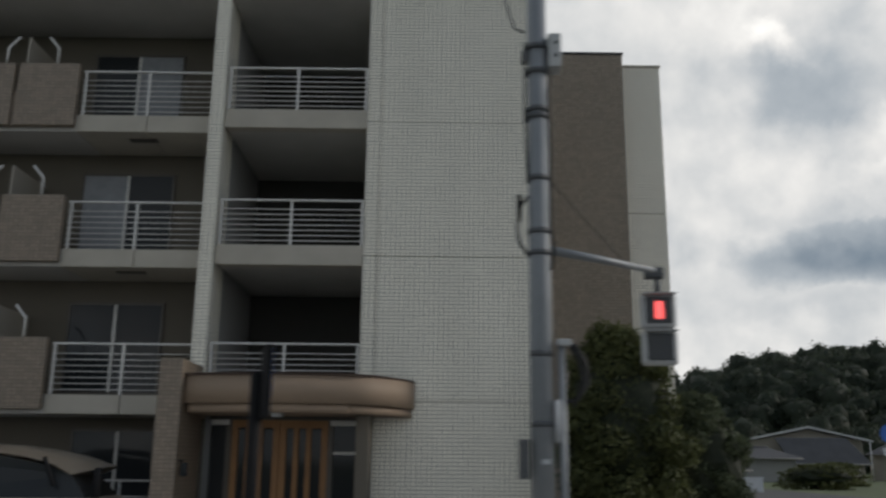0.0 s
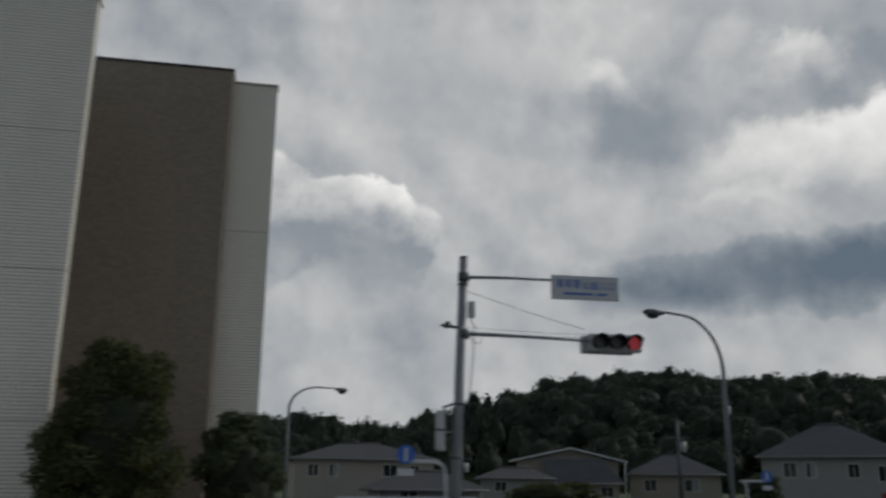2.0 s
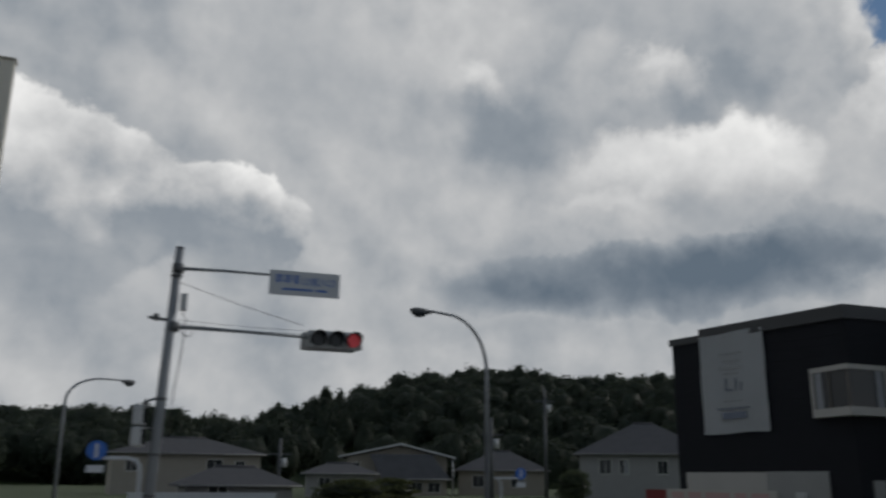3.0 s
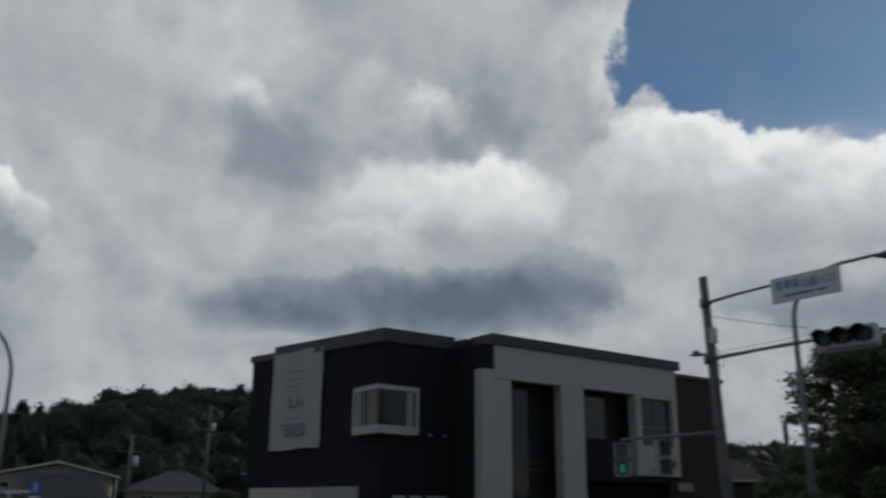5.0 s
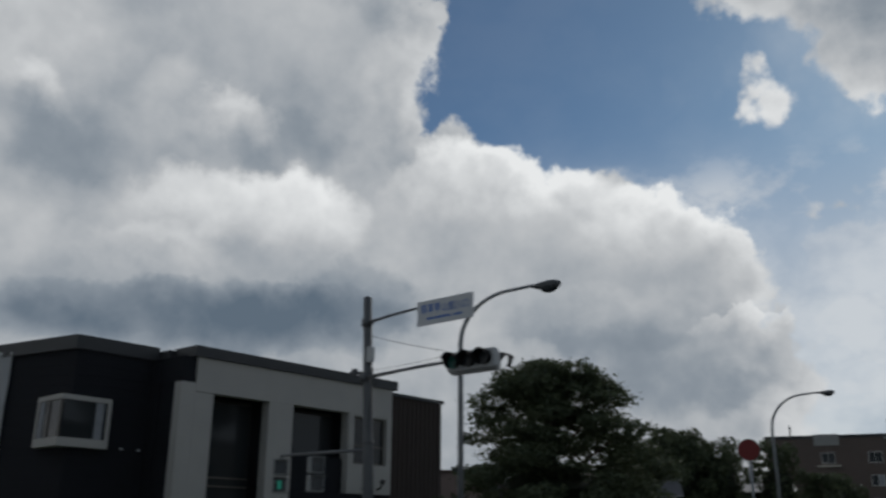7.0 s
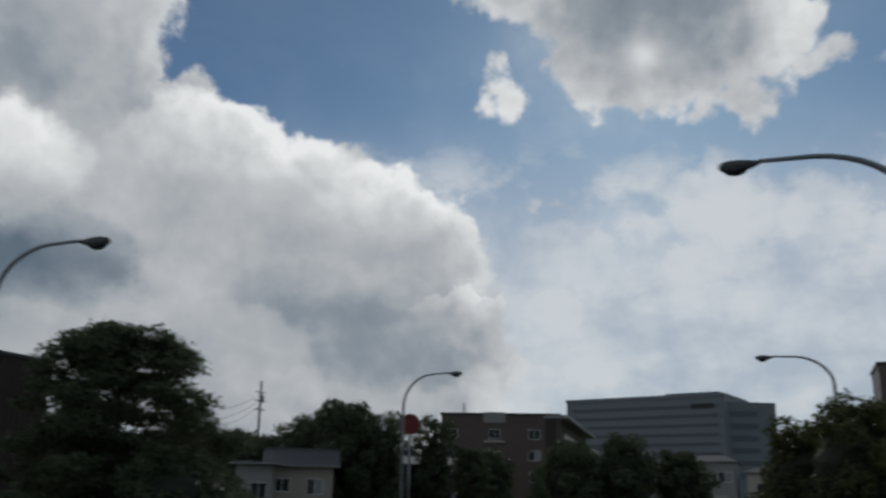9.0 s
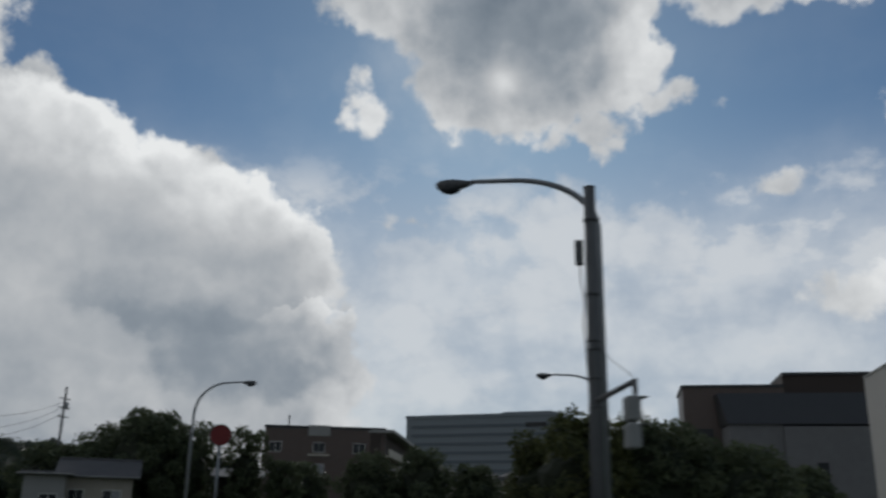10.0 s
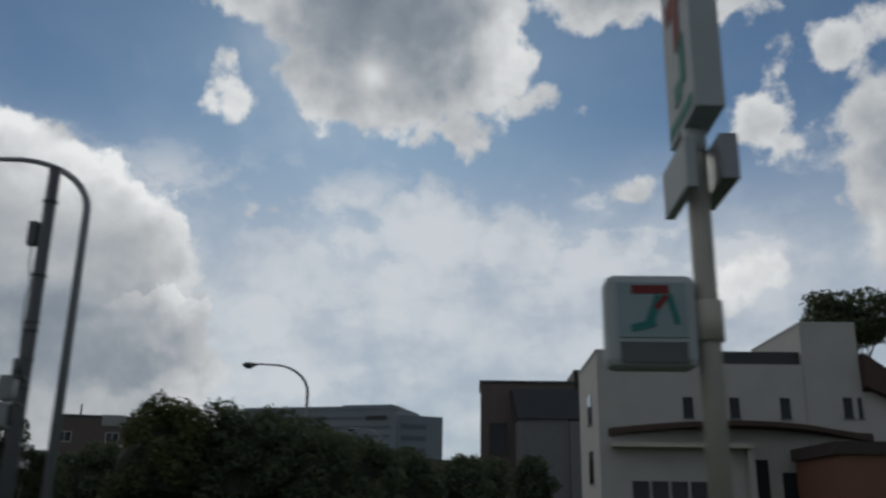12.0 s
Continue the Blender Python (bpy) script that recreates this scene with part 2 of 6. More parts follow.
def tile_material(name, colour, joint, w=0.1, h=0.075, gap=0.012, rough=0.45, vary=0.12):
    """Small glazed wall tiles with recessed joints, laid in straight rows on upright walls."""
    m = bpy.data.materials.new(name)
    m.use_nodes = True
    nt = m.node_tree
    b = nt.nodes["Principled BSDF"]
    b.inputs["Roughness"].default_value = rough
    co, geo = nt.nodes.new("ShaderNodeTexCoord"), nt.nodes.new("ShaderNodeNewGeometry")
    sep, nrm = nt.nodes.new("ShaderNodeSeparateXYZ"), nt.nodes.new("ShaderNodeSeparateXYZ")
    nt.links.new(co.outputs["Object"], sep.inputs[0])
    nt.links.new(geo.outputs["True Normal"], nrm.inputs[0])
    ab = nt.nodes.new("ShaderNodeMath")
    ab.operation = "ABSOLUTE"
    nt.links.new(nrm.outputs[0], ab.inputs[0])
    gt = nt.nodes.new("ShaderNodeMath")
    gt.operation = "GREATER_THAN"
    gt.inputs[1].default_value = 0.7
    nt.links.new(ab.outputs[0], gt.inputs[0])
    pick = nt.nodes.new("ShaderNodeMix")
    nt.links.new(gt.outputs[0], pick.inputs[0])
    nt.links.new(sep.outputs[0], pick.inputs[2])
    nt.links.new(sep.outputs[1], pick.inputs[3])
    com = nt.nodes.new("ShaderNodeCombineXYZ")
    nt.links.new(pick.outputs[0], com.inputs[0])
    nt.links.new(sep.outputs[2], com.inputs[1])
    br = nt.nodes.new("ShaderNodeTexBrick")
    br.offset = 0.0
    br.inputs["Scale"].default_value = 1.0
    br.inputs["Brick Width"].default_value, br.inputs["Row Height"].default_value = w, h
    br.inputs["Mortar Size"].default_value, br.inputs["Mortar Smooth"].default_value = gap / 2, 0.3
    br.inputs["Bias"].default_value = 0.0
    br.inputs["Color1"].default_value = (*[c * (1 - vary) for c in colour], 1)
    br.inputs["Color2"].default_value = (*[min(1, c * (1 + vary)) for c in colour], 1)
    br.inputs["Mortar"].default_value = (*joint, 1)
    nt.links.new(com.outputs[0], br.inputs["Vector"])
    big = nt.nodes.new("ShaderNodeTexNoise")
    big.inputs["Scale"].default_value, big.inputs["Detail"].default_value = 0.9, 6
    stretch = nt.nodes.new("ShaderNodeVectorMath")
    stretch.operation = "MULTIPLY"
    stretch.inputs[1].default_value = (1.6, 1.6, 0.35)
    nt.links.new(co.outputs["Object"], stretch.inputs[0])
    nt.links.new(stretch.outputs[0], big.inputs["Vector"])
    k = nt.nodes.new("ShaderNodeMath")
    k.operation = "MULTIPLY_ADD"
    k.inputs[1].default_value, k.inputs[2].default_value = 0.20, 0.90
    nt.links.new(big.outputs["Fac"], k.inputs[0])
    mix = nt.nodes.new("ShaderNodeVectorMath")
    mix.operation = "SCALE"
    nt.links.new(br.outputs["Color"], mix.inputs[0])
    nt.links.new(k.outputs[0], mix.inputs["Scale"])
    nt.links.new(mix.outputs[0], b.inputs["Base Color"])
    bp = nt.nodes.new("ShaderNodeBump")
    bp.invert = True
    bp.inputs["Strength"].default_value, bp.inputs["Distance"].default_value = 0.6, 0.004
    nt.links.new(br.outputs["Fac"], bp.inputs["Height"])
    nt.links.new(bp.outputs[0], b.inputs["Normal"])
    return m


def glass_material(name, tint, rough=0.06):
    m = bpy.data.materials.new(name)
    m.use_nodes = True
    b = m.node_tree.nodes["Principled BSDF"]
    b.inputs["Base Color"].default_value = (*tint, 1)
    b.inputs["Roughness"].default_value = rough
    b.inputs["Specular IOR Level"].default_value = 0.2
    return m


def leaf_material(name, dark, light, scale=1.5, through_part=0.3):
    m = bpy.data.materials.new(name)
    m.use_nodes = True
    nt = m.node_tree
    b = nt.nodes["Principled BSDF"]
    b.inputs["Roughness"].default_value, b.inputs["Specular IOR Level"].default_value = 0.6, 0.25
    geo, co, no = nt.nodes.new("ShaderNodeNewGeometry"), nt.nodes.new("ShaderNodeTexCoord"), nt.nodes.new("ShaderNodeTexNoise")
    no.inputs["Scale"].default_value, no.inputs["Detail"].default_value = scale, 4
    nt.links.new(co.outputs["Object"], no.inputs["Vector"])
    mean = nt.nodes.new("ShaderNodeMath")
    mean.operation = "MULTIPLY_ADD"
    mean.inputs[1].default_value = 0.5
    nt.links.new(geo.outputs["Random Per Island"], mean.inputs[0])
    half = nt.nodes.new("ShaderNodeMath")
    half.operation = "MULTIPLY_ADD"
    half.inputs[1].default_value, half.inputs[2].default_value = 1.4, -0.45
    nt.links.new(no.outputs["Fac"], half.inputs[0])
    nt.links.new(half.outputs[0], mean.inputs[2])
    mx = nt.nodes.new("ShaderNodeMix")
    mx.data_type = "RGBA"
    mx.inputs[6].default_value, mx.inputs[7].default_value = (*dark, 1), (*light, 1)
    nt.links.new(mean.outputs[0], mx.inputs[0])
    nt.links.new(mx.outputs[2], b.inputs["Base Color"])
    # thin leaves let part of the light through
    thin, both = nt.nodes.new("ShaderNodeBsdfTranslucent"), nt.nodes.new("ShaderNodeMixShader")
    nt.links.new(mx.outputs[2], thin.inputs["Color"])
    both.inputs[0].default_value = through_part
    nt.links.new(b.outputs[0], both.inputs[1])
    nt.links.new(thin.outputs[0], both.inputs[2])
    nt.links.new(both.outputs[0], nt.nodes["Material Output"].inputs["Surface"])
    return m


WHITE_TILE = tile_material("white_tile", (0.80, 0.765, 0.665), (0.25, 0.235, 0.205), gap=0.014, vary=0.02)
BROWN_TILE = tile_material("brown_tile", (0.22, 0.18, 0.136), (0.13, 0.11, 0.085))
TAN_TILE = tile_material("tan_tile", (0.235, 0.185, 0.14), (0.12, 0.10, 0.08))
BRICK_TILE = tile_material("red_brown_tile", (0.085, 0.058, 0.048), (0.10, 0.085, 0.08), w=0.22, h=0.075)
SLAB = material("painted_concrete", (0.42, 0.39, 0.335), 0.8, stain=0.2, stain_size=1.5)
# grey brown render, toned down to deepen the shade of the balconies
PLASTER = material("shaded_grey_brown_render", (0.125, 0.11, 0.09), 0.9, stain=0.15)
CEIL = material("soffit_paint", (0.45, 0.44, 0.42), 0.9, stain=0.15)
ALU = material("aluminium", (0.60, 0.59, 0.57), 0.45, 0.1, grain=0.03, stain=0.08)
FRAME = material("bronze_frame", (0.10, 0.09, 0.08), 0.45, 0.3)
GLASS = glass_material("dark_glass", (0.028, 0.031, 0.034))
CURTAIN = material("white_curtain", (0.25, 0.26, 0.28), 0.9, stain=0.25, stain_size=6)
# near-black colour holds the shade of deep recesses; the store shutter shares it
DARKROOM = material("shade_dark_lining", (0.06, 0.058, 0.055), 0.9)
WOOD = material("cedar_door", (0.30, 0.155, 0.065), 0.55, stain=0.3, stain_size=3)
CANOPY = material("tan_cladding", (0.27, 0.20, 0.145), 0.7, stain=0.15)
STEEL = material("galvanised_steel", (0.23, 0.245, 0.26), 0.55, 0.35, stain=0.22, stain_size=2.5)
# darker copy of the galvanised steel for poles seen against the light
BACKLITSTEEL = material("backlit_galvanised_steel", (0.12, 0.125, 0.13), 0.7, 0.2, stain=0.25, stain_size=2.5, spec=0.2)
DARKSTEEL = material("weathered_steel", (0.10, 0.105, 0.11), 0.6, 0.3, stain=0.25)
BLACKPOST = material("black_coated_post", (0.014, 0.014, 0.015), 0.8, spec=0.15)
GREYBOX = material("grey_plastic", (0.45, 0.46, 0.46), 0.6)
PYLONGREY = material("pylon_grey", (0.36, 0.39, 0.40), 0.9, stain=0.15, spec=0.08)
CABLE = material("black_cable", (0.02, 0.02, 0.02), 0.6)
LENS_OFF = material("dark_lens", (0.03, 0.035, 0.04), 0.2, stain=0.05)
LENS_GREEN = material("green_lens", (0.02, 0.10, 0.085), 0.25, stain=0.05)
LENS_RED = material("lit_red_lens", (0.5, 0.05, 0.05), 0.4, emit=((1.0, 0.12, 0.12), 0.9))
LENS_DIMRED = material("dull_red_lens", (0.45, 0.05, 0.06), 0.4, emit=((1.0, 0.12, 0.15), 0.12))
HOUSING = material("signal_housing", (0.44, 0.45, 0.45), 0.55, stain=0.15)
SIGN_WHITE = material("sign_face", (0.50, 0.52, 0.54), 0.5, stain=0.06)
SIGN_BLUE = material("sign_blue", (0.03, 0.12, 0.42), 0.5, stain=0.06)
SIGN_RED = material("sign_red", (0.18, 0.045, 0.045), 0.9, stain=0.06, spec=0.05)
SIGN_GREEN = material("sign_green", (0.05, 0.18, 0.16), 0.9, stain=0.06, spec=0.05)
MARK_GREEN = material("lit_green_mark", (0.03, 0.3, 0.22), 0.5, emit=((0.05, 0.8, 0.5), 0.06))
# signal housing again, its colour lowered for heads that stand backlit
SHADED_HOUSING = material("backlit_signal_housing", (0.24, 0.25, 0.25), 0.7, stain=0.2, spec=0.15)
OFFICE_WIN = material("office_window_strip", (0.115, 0.134, 0.155), 0.6, stain=0.06, stain_size=0.05, spec=0.2)
BLACKWALL = material("black_siding", (0.018, 0.019, 0.023), 0.85, stain=0.2, spec=0.1)
ROOFGREY = material("dark_grey_metal", (0.045, 0.047, 0.05), 0.55, 0.2)
WHITEWALL = material("white_render", (0.385, 0.372, 0.35), 0.85, stain=0.12, stain_size=0.8)
CREAM = material("cream_siding", (0.31, 0.285, 0.245), 0.85, stain=0.12)
GREYWALL = material("light_grey_wall", (0.27, 0.27, 0.265), 0.85, stain=0.12)
DARKWALL = material("dark_brown_wall", (0.048, 0.037, 0.033), 0.85, stain=0.12)
ROOFTILE = material("grey_roof_tile", (0.095, 0.095, 0.10), 0.9, stain=0.2, bump=0.3, grain_size=8, spec=0.1)
ROOFBROWN = material("brown_roof_tile", (0.075, 0.055, 0.047), 0.9, stain=0.2, spec=0.1)
OFFICE = material("blue_grey_cladding", (0.17, 0.195, 0.22), 0.6, stain=0.08, stain_size=0.05)
ASPHALT = material("asphalt", (0.05, 0.05, 0.052), 0.9, grain=0.25, grain_size=60, stain=0.2, bump=0.2)
PAVING = material("pavement_concrete", (0.36, 0.345, 0.315), 0.9, stain=0.2)
GRASS = material("rough_grass", (0.06, 0.08, 0.03), 0.95, grain=0.4, grain_size=4, stain=0.3, stain_size=0.1)
BARK = material("bark", (0.10, 0.08, 0.06), 0.95, grain=0.3, stain=0.3, stain_size=5, bump=0.5)
LEAF = leaf_material("tree_leaf", (0.055, 0.072, 0.042), (0.11, 0.13, 0.068))
# leaf colour darkened to stand for the shade deep inside crowns
SHADE_LEAF = leaf_material("shaded_inner_leaf", (0.014, 0.019, 0.011), (0.036, 0.044, 0.024), 6.0)
HEDGE_LEAF = leaf_material("hedge_leaf", (0.032, 0.042, 0.018), (0.13, 0.14, 0.05), 0.6)
WOODS = leaf_material("woods_leaf", (0.045, 0.060, 0.042), (0.060, 0.075, 0.050), 0.06, 0.5)
CARPAINT = material("beige_car_paint", (0.36, 0.31, 0.25), 0.35, 0.0, stain=0.05)
BANNER = material("banner_cloth", (0.62, 0.64, 0.66), 0.8, stain=0.08)
PALE_PRINT = material("pale_print", (0.36, 0.37, 0.38), 0.8)
ROSE_PRINT = material("faded_red_print", (0.40, 0.27, 0.26), 0.8)
BLUE_PRINT = material("slate_print", (0.16, 0.18, 0.23), 0.8)
RUBBER = material("rubber", (0.02, 0.02, 0.02), 0.8)


# ---------------------------------------------------------------- shaping helpers
def box(bm, x0, x1, y0, y1, z0, z1, bevel=0.0):
    vs = [bm.verts.new((x, y, z)) for x in (x0, x1) for y in (y0, y1) for z in (z0, z1)]
    fs = [bm.faces.new([vs[i] for i in q]) for q in ((0, 1, 3, 2), (4, 6, 7, 5), (0, 4, 5, 1), (2, 3, 7, 6), (0, 2, 6, 4), (1, 5, 7, 3))]
    if bevel:
        bmesh.ops.bevel(bm, geom=list({e for f in fs for e in f.edges}), offset=bevel, segments=2, affect="EDGES", profile=0.5)
    return bm


def boxes(*rows, bevel=0.0):
    bm = bmesh.new()
    for r in rows:
        box(bm, *r, bevel=bevel)
    return bm


def tube(bm, points, radii, sides=14, caps=True):
    """A round bar through the points, with a radius at each."""
    pts = [Vector(p) for p in points]
    if not hasattr(radii, "__len__"):
        radii = [radii] * len(pts)
    rings, side = [], None
    for i, p in enumerate(pts):
        way = (pts[min(i + 1, len(pts) - 1)] - pts[max(i - 1, 0)]).normalized()
        if side is None:
            side = way.cross(Vector((0.3, 0.2, 1)) if abs(way.z) < 0.9 else Vector((1, 0, 0))).normalized()
        side = (side - way * side.dot(way)).normalized()
        up = way.cross(side)
        rings.append([bm.verts.new(p + radii[i] * (math.cos(a) * side + math.sin(a) * up)) for a in (2 * math.pi * k / sides for k in range(sides))])
    for r0, r1 in zip(rings, rings[1:]):
        for k in range(sides):
            f = bm.faces.new((r0[k], r0[(k + 1) % sides], r1[(k + 1) % sides], r1[k]))
            f.smooth = True
    if caps:
        bm.faces.new(list(reversed(rings[0])))
        bm.faces.new(rings[-1])
    return bm


def bar(points, radii, sides=14):
    return tube(bmesh.new(), points, radii, sides)


def prism(outline, z0, z1, smooth=False):
    """An upright block over a plan outline (counter-clockwise)."""
    bm = bmesh.new()
    lo, hi = [bm.verts.new((x, y, z0)) for x, y in outline], [bm.verts.new((x, y, z1)) for x, y in outline]
    n = len(outline)
    for i in range(n):
        bm.faces.new((lo[i], lo[(i + 1) % n], hi[(i + 1) % n], hi[i])).smooth = smooth and i < n - 3
    bm.faces.new(list(reversed(lo)))
    bm.faces.new(hi)
    return bm


def thing(name, base, label, category, group="", kind=""):
    ob = new(name)
    ob.location = base
    ob.empty_display_size = 0.3
    return tagged(ob, label, category, group, kind)


def part(name, bm, mat, parent, label=""):
    """One mesh from a bmesh in world places, under a thing or a part of it."""
    root = parent
    while root.parent:
        root = root.parent
    bmesh.ops.translate(bm, verts=bm.verts, vec=-Vector(root.location))
    bmesh.ops.recalc_face_normals(bm, faces=bm.faces)
    me = bpy.data.meshes.new(name)
    bm.to_mesh(me)
    bm.free()
    me.materials.append(mat)
    ob = new(name, me)
    ob.parent = parent
    if label:
        ob["label"] = label
    return ob


def piece(name, bm, mat, label="", category="", group="", kind=""):
    """A thing that is one mesh, its vertices in world places."""
    bmesh.ops.recalc_face_normals(bm, faces=bm.faces)
    me = bpy.data.meshes.new(name)
    lo = Vector([min(v.co[i] for v in bm.verts) for i in range(3)])
    hi = Vector([max(v.co[i] for v in bm.verts) for i in range(3)])
    base = Vector(((lo.x + hi.x) / 2, (lo.y + hi.y) / 2, lo.z))
    bmesh.ops.translate(bm, verts=bm.verts, vec=-base)
    bm.to_mesh(me)
    bm.free()
    me.materials.append(mat)
    ob = new(name, me)
    ob.location = base
    return tagged(ob, label, category, group, kind)


# ---------------------------------------------------------------- ground
def ground():
    bm = bmesh.new()
    bmesh.ops.create_grid(bm, x_segments=40, y_segments=40, size=2500)
    piece("ground", bm, GRASS, "rough green ground around the crossing", "ground", kind="structure")
    # one asphalt sheet for both roads of the crossing
    bm = prism([(-60, -12), (16.5, -12), (16.5, -70), (33, -70), (33, -16), (300, -16), (300, 0.5), (30, 0.5), (25, 4.0), (21.5, 10.0), (21.5, 100), (13.2, 100), (13.2, 8.0), (9.0, 2.6), (-60, 2.6)], 0.0, 0.03)
    piece("road", bm, ASPHALT, "grey asphalt road crossing", "road", kind="structure")
    bm = prism([(-60, 2.65), (8.95, 2.65), (13.15, 8.05), (13.15, 40.0), (9.0, 40.0), (8.8, 6.5), (-60, 6.5)], 0.0, 0.15)
    piece("pavement", bm, PAVING, "concrete pavement with a kerb before the apartment house", "pavement", kind="structure")
    # unseen paving, added so that its bounce brightens the balcony soffits
    bm = prism([(-40, 6.55), (8.75, 6.55), (8.95, 26), (-40, 26)], 0.0, 0.1)
    piece("forecourt", bm, PAVING, "unseen concrete forecourt added to bounce light onto the apartment house", "pavement", kind="structure")
    bm = prism([(21.55, 30), (21.55, 10.05), (25.05, 4.05), (30.05, 0.55), (70, 0.55), (70, 5.2), (34, 6.0), (27.0, 14.0), (25.5, 30)], 0.0, 0.15)
    piece("pavement", bm, PAVING, "concrete pavement with a kerb at the crossing corner", "pavement", kind="structure")


ground()


# ---------------------------------------------------------------- apartment house
STOREYS = (2.72, 5.70, 8.66)       # balcony floor levels


def railing(parent, x0, x1, y, z, posts, height=0.98, bars=7):
    rail = part("railing", boxes((x0, x1, y - 0.03, y + 0.03, z + height - 0.04, z + height), bevel=0.008), ALU, parent, "pale aluminium balcony railing")
    for x in posts:
        part("post", boxes((x - 0.025, x + 0.025, y - 0.025, y + 0.025, z, z + height - 0.04)), ALU, rail)
    for k in range(bars):
        h = z + 0.1 + k * (height - 0.2) / bars
        part("bar", bar([(x0, y, h), (x1, y, h)], 0.011, 8), ALU, rail)
    return rail


def sliding_window(parent, x0, x1, y, z0, z1, curtain="right"):
    win = part("window", boxes((x0, x1, y - 0.06, y, z1 - 0.06, z1), (x0, x1, y - 0.06, y, z0, z0 + 0.06), (x0, x0 + 0.05, y - 0.06, y, z0 + 0.06, z1 - 0.06), (x1 - 0.05, x1, y - 0.06, y, z0 + 0.06, z1 - 0.06)), FRAME, parent, "bronze framed sliding balcony window")
    xm = (x0 + x1) / 2
    part("mullion", boxes((xm - 0.03, xm + 0.03, y - 0.075, y - 0.015, z0 + 0.06, z1 - 0.06)), ALU, win)
    part("pane", boxes((x0 + 0.05, xm - 0.03, y - 0.035, y - 0.025, z0 + 0.06, z1 - 0.06)), CURTAIN if curtain == "left" else GLASS, win, "pane with a pale curtain behind" if curtain == "left" else "")
    part("pane", boxes((xm + 0.03, x1 - 0.05, y - 0.05, y - 0.04, z0 + 0.06, z1 - 0.06)), CURTAIN if curtain == "right" else GLASS, win, "pane with a pale curtain behind" if curtain == "right" else "")
    return win


def apartment():
    b = thing("apartment_building", (-2, 15, 0), "four storey apartment house clad in white and brown tiles", "apartment house")
    top = 11.45
    # front wall of white tiles, in four panels with open joints, and its narrow pilaster
    part("wall_core", boxes((0.3, 3.68, 13.83, 14.12, 0, top - 0.02), (0.3, 2.4, 14.12, 24, 0, top - 0.02)), SLAB, b)
    levels = (0, 2.585, 5.495, 8.405, top)
    for z0, z1 in zip(levels, levels[1:]):
        part("wall_panel", boxes((0.345, 3.70, 13.8, 14.15, z0, z1 - 0.018)), WHITE_TILE, b, "white glazed mosaic tile wall")
        part("pilaster", boxes((0.05, 0.33, 13.78, 17.4, z0, z1 - 0.018)), WHITE_TILE, b)
    part("coping", boxes((0.0, 3.73, 13.76, 14.18, top, top + 0.06)), SLAB, b)
    part("wall_panel", boxes((2.41, 6.35, 17.6, 24, 0, 11.9)), BROWN_TILE, b, "dark brown tiled side wall")
    part("coping", boxes((2.41, 6.38, 17.57, 24, 11.9, 11.96)), ROOFGREY, b)
    for z0, z1 in ((0, 7.75), (7.765, 11.88)):
        part("wall_panel", boxes((6.36, 7.5, 18.3, 18.6, z0, z1)), WHITE_TILE, b)
    part("coping", boxes((6.385, 7.53, 18.27, 18.63, 11.88, 11.94)), SLAB, b)
    # the open middle bay
    part("column", boxes((-3.26, -2.97, 13.7, 14.6, 2.8, top)), WHITE_TILE, b, "white tiled column between the balconies")
    part("party_wall", boxes((-3.12, -2.98, 14.61, 18, 0, top - 0.3)), GREYWALL, b)
    # the bay's deep shade is put into this wall's colour
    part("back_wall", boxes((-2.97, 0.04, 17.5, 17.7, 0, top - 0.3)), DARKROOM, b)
    for z in STOREYS:
        part("balcony_slab", boxes((-2.96, 0.04, 13.8, 14.05, z - 0.42, z), bevel=0.01), SLAB, b, "painted concrete balcony edge")
        part("floor_slab", boxes((-2.96, 0.04, 14.055, 17.5, z - 0.38, z - 0.01)), CEIL, b)
        railing(b, -2.94, 0.03, 13.86, z, (-2.90, -1.46, 0.0))
        part("door", boxes((-2.1, -1.2, 17.44, 17.49, z, z + 2.0)), DARKROOM, b, "entrance door coloured dark for the shade of the bay")
    part("roof_slab", boxes((-14, 0.04, 13.7, 24, 11.2, top), bevel=0.01), CEIL, b)
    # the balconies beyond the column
    # part of the recess's shade is in this wall's dark colour
    part("back_wall", boxes((-14, -3.0, 15.6, 15.8, 0, 11.19)), PLASTER, b, "grey brown rendered wall toned dark for the recess shade")
    for i, z in enumerate((2.66, 5.64, 8.60)):
        part("balcony_slab", boxes((-4.7, -3.27, 14.1, 15.6, z - 0.38, z), bevel=0.01), SLAB, b)
        part("balcony_slab", boxes((-6.2, -4.72, 14.1, 15.6, z - 0.38, z), bevel=0.01), SLAB, b)
        part("balcony_slab", boxes((-14, -6.21, 14.12, 15.6, z - 0.38, z)), CEIL, b)
        railing(b, -6.18, -3.27, 14.15, z, (-6.12, -4.74, -3.31), 1.04)
        part("parapet", boxes((-7.5, -6.22, 13.95, 14.1, z - 0.3, z + 1.12), bevel=0.012), TAN_TILE, b, "brown tiled balcony parapet")
        part("parapet", boxes((-14, -7.6, 13.95, 14.1, z - 0.3, z + 1.12), bevel=0.012), TAN_TILE, b)
        part("parapet_gap_wall", boxes((-7.6, -7.5, 14.02, 14.1, z - 0.3, z + 0.5)), TAN_TILE, b)
        sliding_window(b, -6.55, -4.45, 15.6, z + 0.1, z + 2.12, ("", "left", "right")[i])
